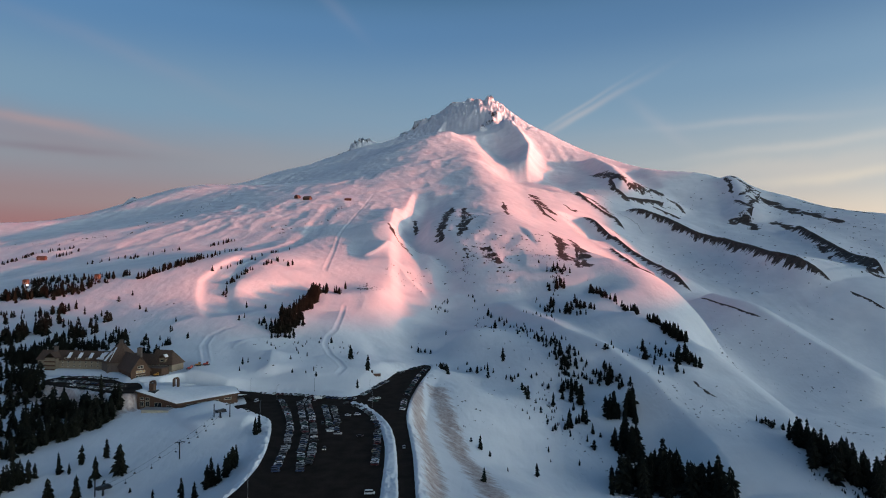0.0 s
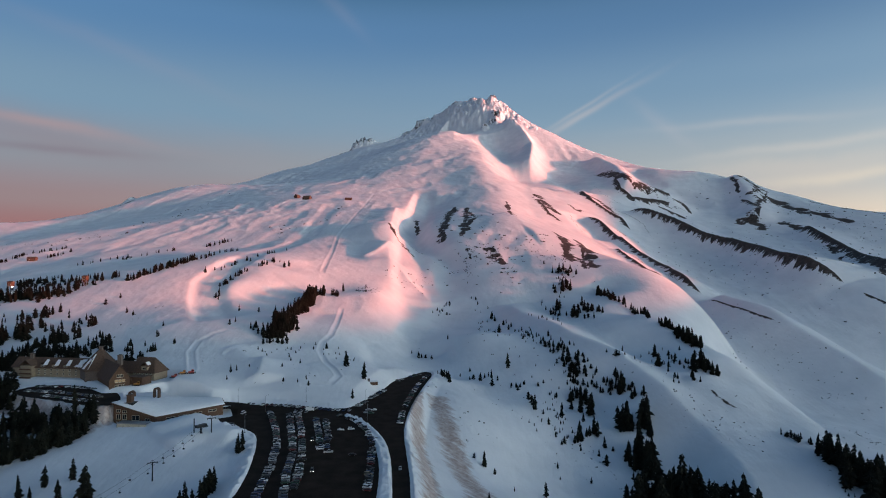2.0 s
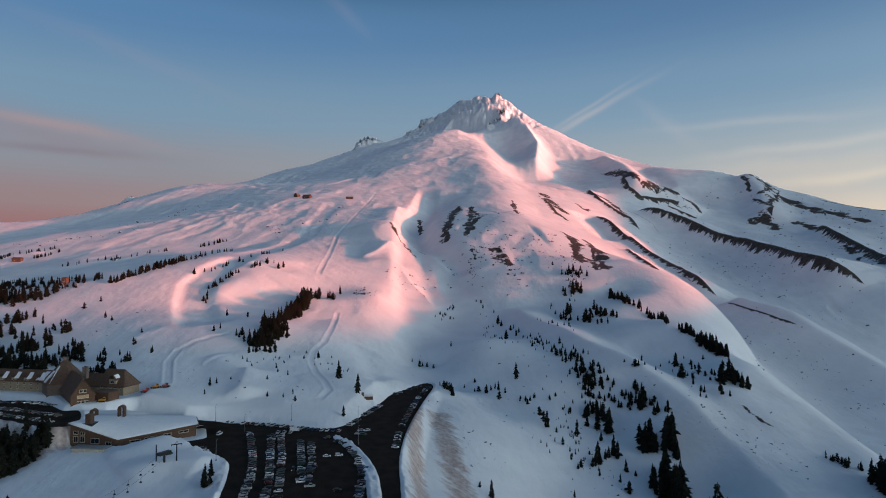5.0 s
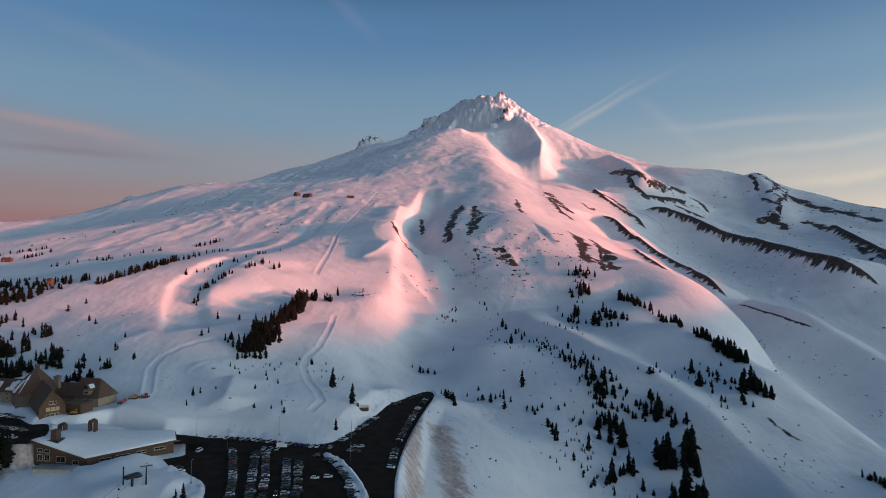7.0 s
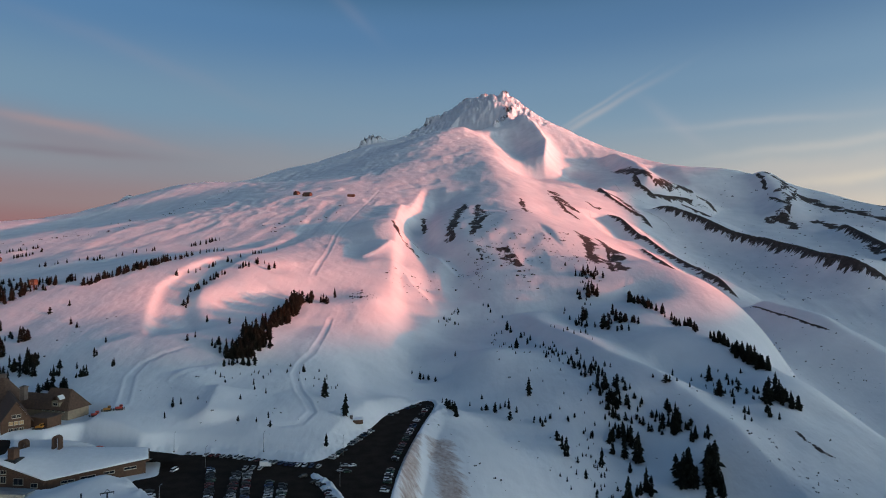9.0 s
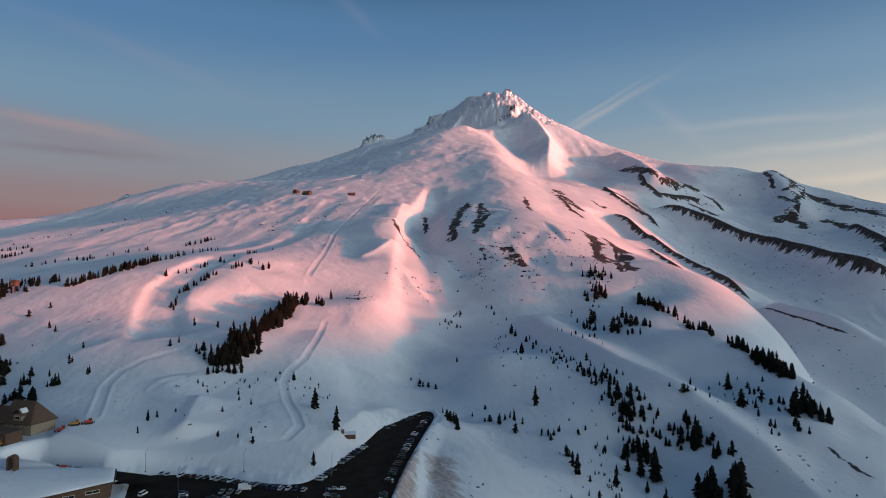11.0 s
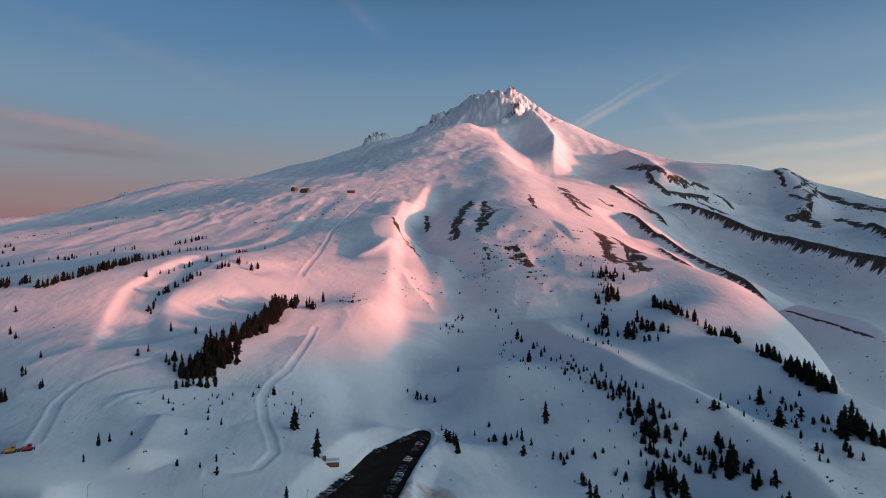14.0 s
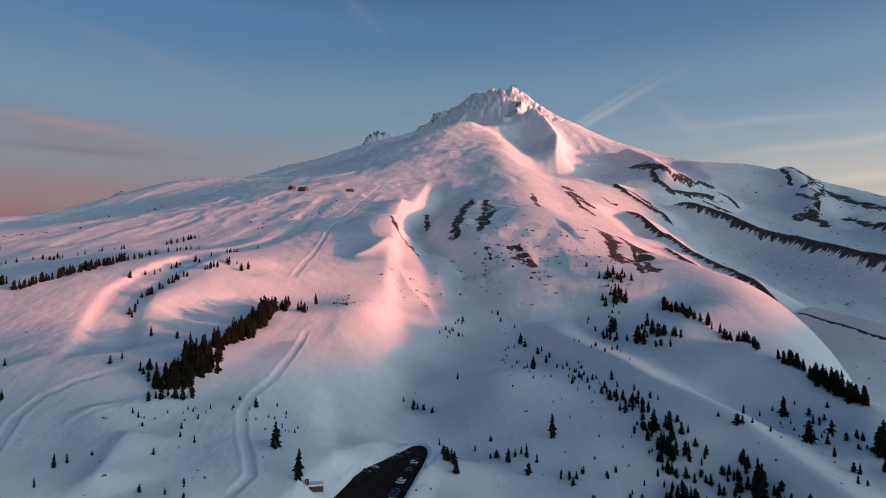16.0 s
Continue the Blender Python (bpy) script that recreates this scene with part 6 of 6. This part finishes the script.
SHAPES = {
    # length, width, bonnet height, roof height, cabin from, cabin to, taper
    "sedan": (4.6, 1.8, 0.95, 1.45, -1.7, 0.95, 0.55),
    "suv": (4.7, 1.9, 1.10, 1.75, -2.25, 0.95, 0.40),
    "pickup": (5.6, 2.0, 1.20, 1.85, -0.5, 1.35, 0.35),
    "van": (5.3, 2.0, 1.20, 2.15, -2.55, 1.7, 0.35),
}


def car(shape, body_paint, label, lamps_on=False):
    L, W, hb, hr, c0, c1, tp = SHAPES[shape]
    c = thing("car", label, "car" if shape != "pickup" else "pickup", group="parked cars")
    bm = bmesh.new()
    prof = [(-L / 2, 0.45), (-L / 2 + 0.15, 0.3), (L / 2 - 0.2, 0.3), (L / 2, 0.45), (L / 2 - 0.03, 0.75), (L / 2 - 0.25, hb - 0.12), (c1 + 0.2, hb), (-L / 2 + 0.25, hb + 0.02), (-L / 2, hb - 0.15)]
    loft(bm, [(x, -W / 2 + (0.08 if z > 0.8 else 0), z) for x, z in prof], [(x, W / 2 - (0.08 if z > 0.8 else 0), z) for x, z in prof])
    bmesh.ops.recalc_face_normals(bm, faces=bm.faces[:])
    part("body", bm, body_paint, c)
    bm = bmesh.new()
    low = [(c0, -W / 2 + 0.1, hb), (c1 + 0.25, -W / 2 + 0.1, hb), (c1 + 0.25, W / 2 - 0.1, hb), (c0, W / 2 - 0.1, hb)]
    high = [(c0 + tp * 0.6, -W / 2 + 0.28, hr - 0.06), (c1 - tp, -W / 2 + 0.28, hr - 0.06), (c1 - tp, W / 2 - 0.28, hr - 0.06), (c0 + tp * 0.6, W / 2 - 0.28, hr - 0.06)]
    loft(bm, low, high)
    cabin = part("glasshouse", bm, GLASS, c)
    bm = bmesh.new()
    slab(bm, (c0 + tp * 0.6 + c1 - tp) / 2, 0, hr - 0.07, c1 - c0 - 1.6 * tp + 0.12, W - 0.46, 0.09, bevel=0.04)
    part("roof", bm, body_paint, c)
    for x in (-L * 0.31, L * 0.31):
        for y in (-W / 2 + 0.1, W / 2 - 0.1):
            bm = bmesh.new()
            rod(bm, (x, y - 0.11, 0.33), (x, y + 0.11, 0.33), 0.33, sides=12)
            wheel = part("wheel", bm, RUBBER, c)
            bm = bmesh.new()
            rod(bm, (x, y - 0.12, 0.33), (x, y + 0.12, 0.33), 0.19, sides=8)
            part("rim", bm, RIM, wheel)
    for y in (-W / 2 + 0.3, W / 2 - 0.3):
        block("headlight", HEADLAMP_ON if lamps_on else LAMP, c, L / 2 - 0.05, y, 0.62, 0.1, 0.36, 0.16)
        block("tail_light", TAIL, c, -L / 2 + 0.02, y, 0.68, 0.08, 0.3, 0.2)
    if shape == "pickup":
        block("load_bed", RUBBER, c, -1.7, 0, hb - 0.1, 1.9, W - 0.35, 0.14)
    return c


PAINTS = {
    "white": paint("white_paint", (0.72, 0.72, 0.72)), "silver": paint("silver_paint", (0.36, 0.37, 0.38)), "black": paint("black_paint", (0.012, 0.012, 0.013)),
    "grey": paint("grey_paint", (0.09, 0.095, 0.10)), "blue": paint("dark_blue_paint", (0.02, 0.04, 0.10)), "red": paint("red_paint", (0.62, 0.03, 0.015)),
    "green": paint("dark_green_paint", (0.02, 0.05, 0.035)), "tan": paint("tan_paint", (0.30, 0.23, 0.15)), "maroon": paint("maroon_paint", (0.10, 0.015, 0.015)),
}
CARS = {}
for shape, colour in (("sedan", "white"), ("sedan", "silver"), ("sedan", "black"), ("sedan", "grey"), ("suv", "black"), ("suv", "grey"), ("suv", "silver"), ("suv", "white"),
                      ("suv", "blue"), ("suv", "green"), ("sedan", "maroon"), ("pickup", "black"), ("pickup", "silver"), ("suv", "tan"), ("van", "white"), ("sedan", "red")):
    what = {"sedan": "saloon car", "suv": "sport utility car", "pickup": "pickup truck", "van": "van"}[shape]
    CARS[shape, colour] = (shape, colour, "%s %s parked on the dark asphalt" % (colour, what))
MADE, pick_car = {}, random.Random(13)
DARKER = [("suv", "black"), ("suv", "grey"), ("sedan", "black"), ("sedan", "grey"), ("suv", "blue"), ("suv", "green"), ("sedan", "maroon"), ("pickup", "black")] * 2 + \
         [("sedan", "white"), ("sedan", "silver"), ("suv", "silver"), ("suv", "white"), ("pickup", "silver"), ("suv", "white")] * 2


def park(x, y, turn, key=None, level=0.0):
    key = key or pick_car.choice(DARKER)
    m = pose(x, y, level + 0.004, 0, 0, turn)
    if key in MADE:
        copy_thing(MADE[key], m)
    else:
        MADE[key] = car(CARS[key][0], PAINTS[key[1]], CARS[key][2])
        MADE[key].matrix_world = m


def car_row(turn, *line, pitch=4.0, gaps=0.1, level=0.0, swing=0.0):
    """Cars side by side along a line; turn is their heading measured from the line's own direction."""
    pts = [Vector(p) for p in line]
    left = 0.0
    for a, b in zip(pts, pts[1:]):
        d = b - a
        head = math.degrees(math.atan2(d.y, d.x))
        k = left
        while k < d.length:
            p = a + d * (k / d.length)
            if pick_car.random() > gaps:
                flip = 180 if pick_car.random() < 0.5 else 0
                park(p.x + pick_car.gauss(0, 0.2), p.y + pick_car.gauss(0, 0.15), head + turn + flip + pick_car.gauss(0, 1.5), level=level)
            k += pitch
        left = k - d.length


car_row(90, (-134.1, 492.8), (-114.9, 442.6), (-104.8, 408.4), (-98.0, 372.2), (-92.3, 326.4), gaps=0.08)
car_row(90, (-117.2, 486.9), (-103.6, 439.4), (-91.6, 396.5), (-86.1, 361.2), (-78.0, 324.7), gaps=0.1)
car_row(90, (-111.2, 486.9), (-96.5, 439.4), (-84.5, 390.1), (-79.6, 361.2), (-76.3, 336.3), gaps=0.1)
car_row(90, (-94.6, 473.6), (-85.2, 439.4), (-75.5, 399.1), gaps=0.12)
car_row(90, (-87.4, 473.6), (-76.7, 431.6), (-73.5, 407.1), gaps=0.15)
car_row(70, (-79.1, 483.0), (-64.4, 469.9), (-52.2, 442.6), (-45.6, 416.8), (-41.4, 372.2), (-38.3, 333.6), gaps=0.08)
car_row(90, (-159.5, 520.2), (-127.1, 513.6), (-87.7, 500.9), (-74.1, 498.9), gaps=0.06)
car_row(90, (-114.9, 494.8), (-105.5, 494.8), gaps=0)
car_row(90, (-69.4, 513.6), (-63.6, 538.7), (-54.4, 571.7), gaps=0.1)
car_row(90, (-45.7, 615.2), (-37.3, 631.2), (-22.5, 655.1), gaps=0.25)
car_row(75, (-31.5, 459.3), (-32.2, 496.8), (-29.6, 546.0), (-24.6, 600.0), (-17.2, 644.6), gaps=0.32)
car_row(20, (-60.0, 492.8), (-50.2, 488.8), gaps=0.2)
car_row(20, (-59.1, 500.9), (-51.5, 500.9), gaps=0.3)
park(-115.8, 445.8, 80, ('sedan', 'red'))
park(-71.2, 445.8, 5, ('sedan', 'white'))
park(-64.3, 447.5, 5, ('suv', 'white'))
park(-70.3, 397.8, 4, ('pickup', 'silver'))
park(-154.1, 490.8, 80, ('van', 'white'))
park(-24.2, 368.9, -85, ('sedan', 'silver'))
park(-36.4, 295.7, 3, ('van', 'white'))
park(-41.0, 360.2, 5, ('suv', 'tan'))
park(-152.0, 459.3, 30, ('suv', 'black'))
park(-148.6, 454.1, 30, None)
park(-54.8, 392.6, 3, ('sedan', 'black'))
car_row(70, (-335.6, 524.4), (-311.6, 524.4), (-278.7, 514.3), gaps=0.1, pitch=3.2, level=13)
car_row(70, (-332.7, 507.1), (-303.3, 502.3), (-261.2, 486.4), gaps=0.1, pitch=3.2, level=13)
car_row(70, (-308.0, 490.9), (-280.6, 479.9), (-252.1, 469.5), gaps=0.2, pitch=3.2, level=13)
car_row(90, (-274.4, 515.0), (-257.7, 518.9), (-230.9, 516.1), (-203.3, 511.3), (-181.1, 505.4), gaps=0.35, pitch=3.2, level=4.5)
for x, y in ((-85.6, 422.6), (-72.9, 365.5)):
    lit = car("suv", PAINTS["black"], "black car with its headlamps on in the aisle", lamps_on=True)
    lit.matrix_world = pose(x, y, 0.004, 0, 0, -80)
box_truck = thing("box_truck", "white box truck standing by the snow bank", "truck", -104.9, 498.9, 0.004, 8)
block("cargo_box", PAINTS["white"], box_truck, -0.8, 0, 0.7, 4.6, 2.3, 2.5, bevel=0.05)
block("cab", PAINTS["white"], box_truck, 2.4, 0, 0.5, 1.7, 2.1, 1.7, bevel=0.2)
block("windscreen", GLASS, box_truck, 3.2, 0, 1.3, 0.12, 1.8, 0.7)
block("chassis", RUBBER, box_truck, 0.2, 0, 0.45, 6.0, 1.6, 0.25)
for wx in (-2.0, 2.2):
    for wy in (-0.95, 0.95):
        bar("wheel", RUBBER, box_truck, (wx, wy - 0.14, 0.42), (wx, wy + 0.14, 0.42), 0.42, sides=12)
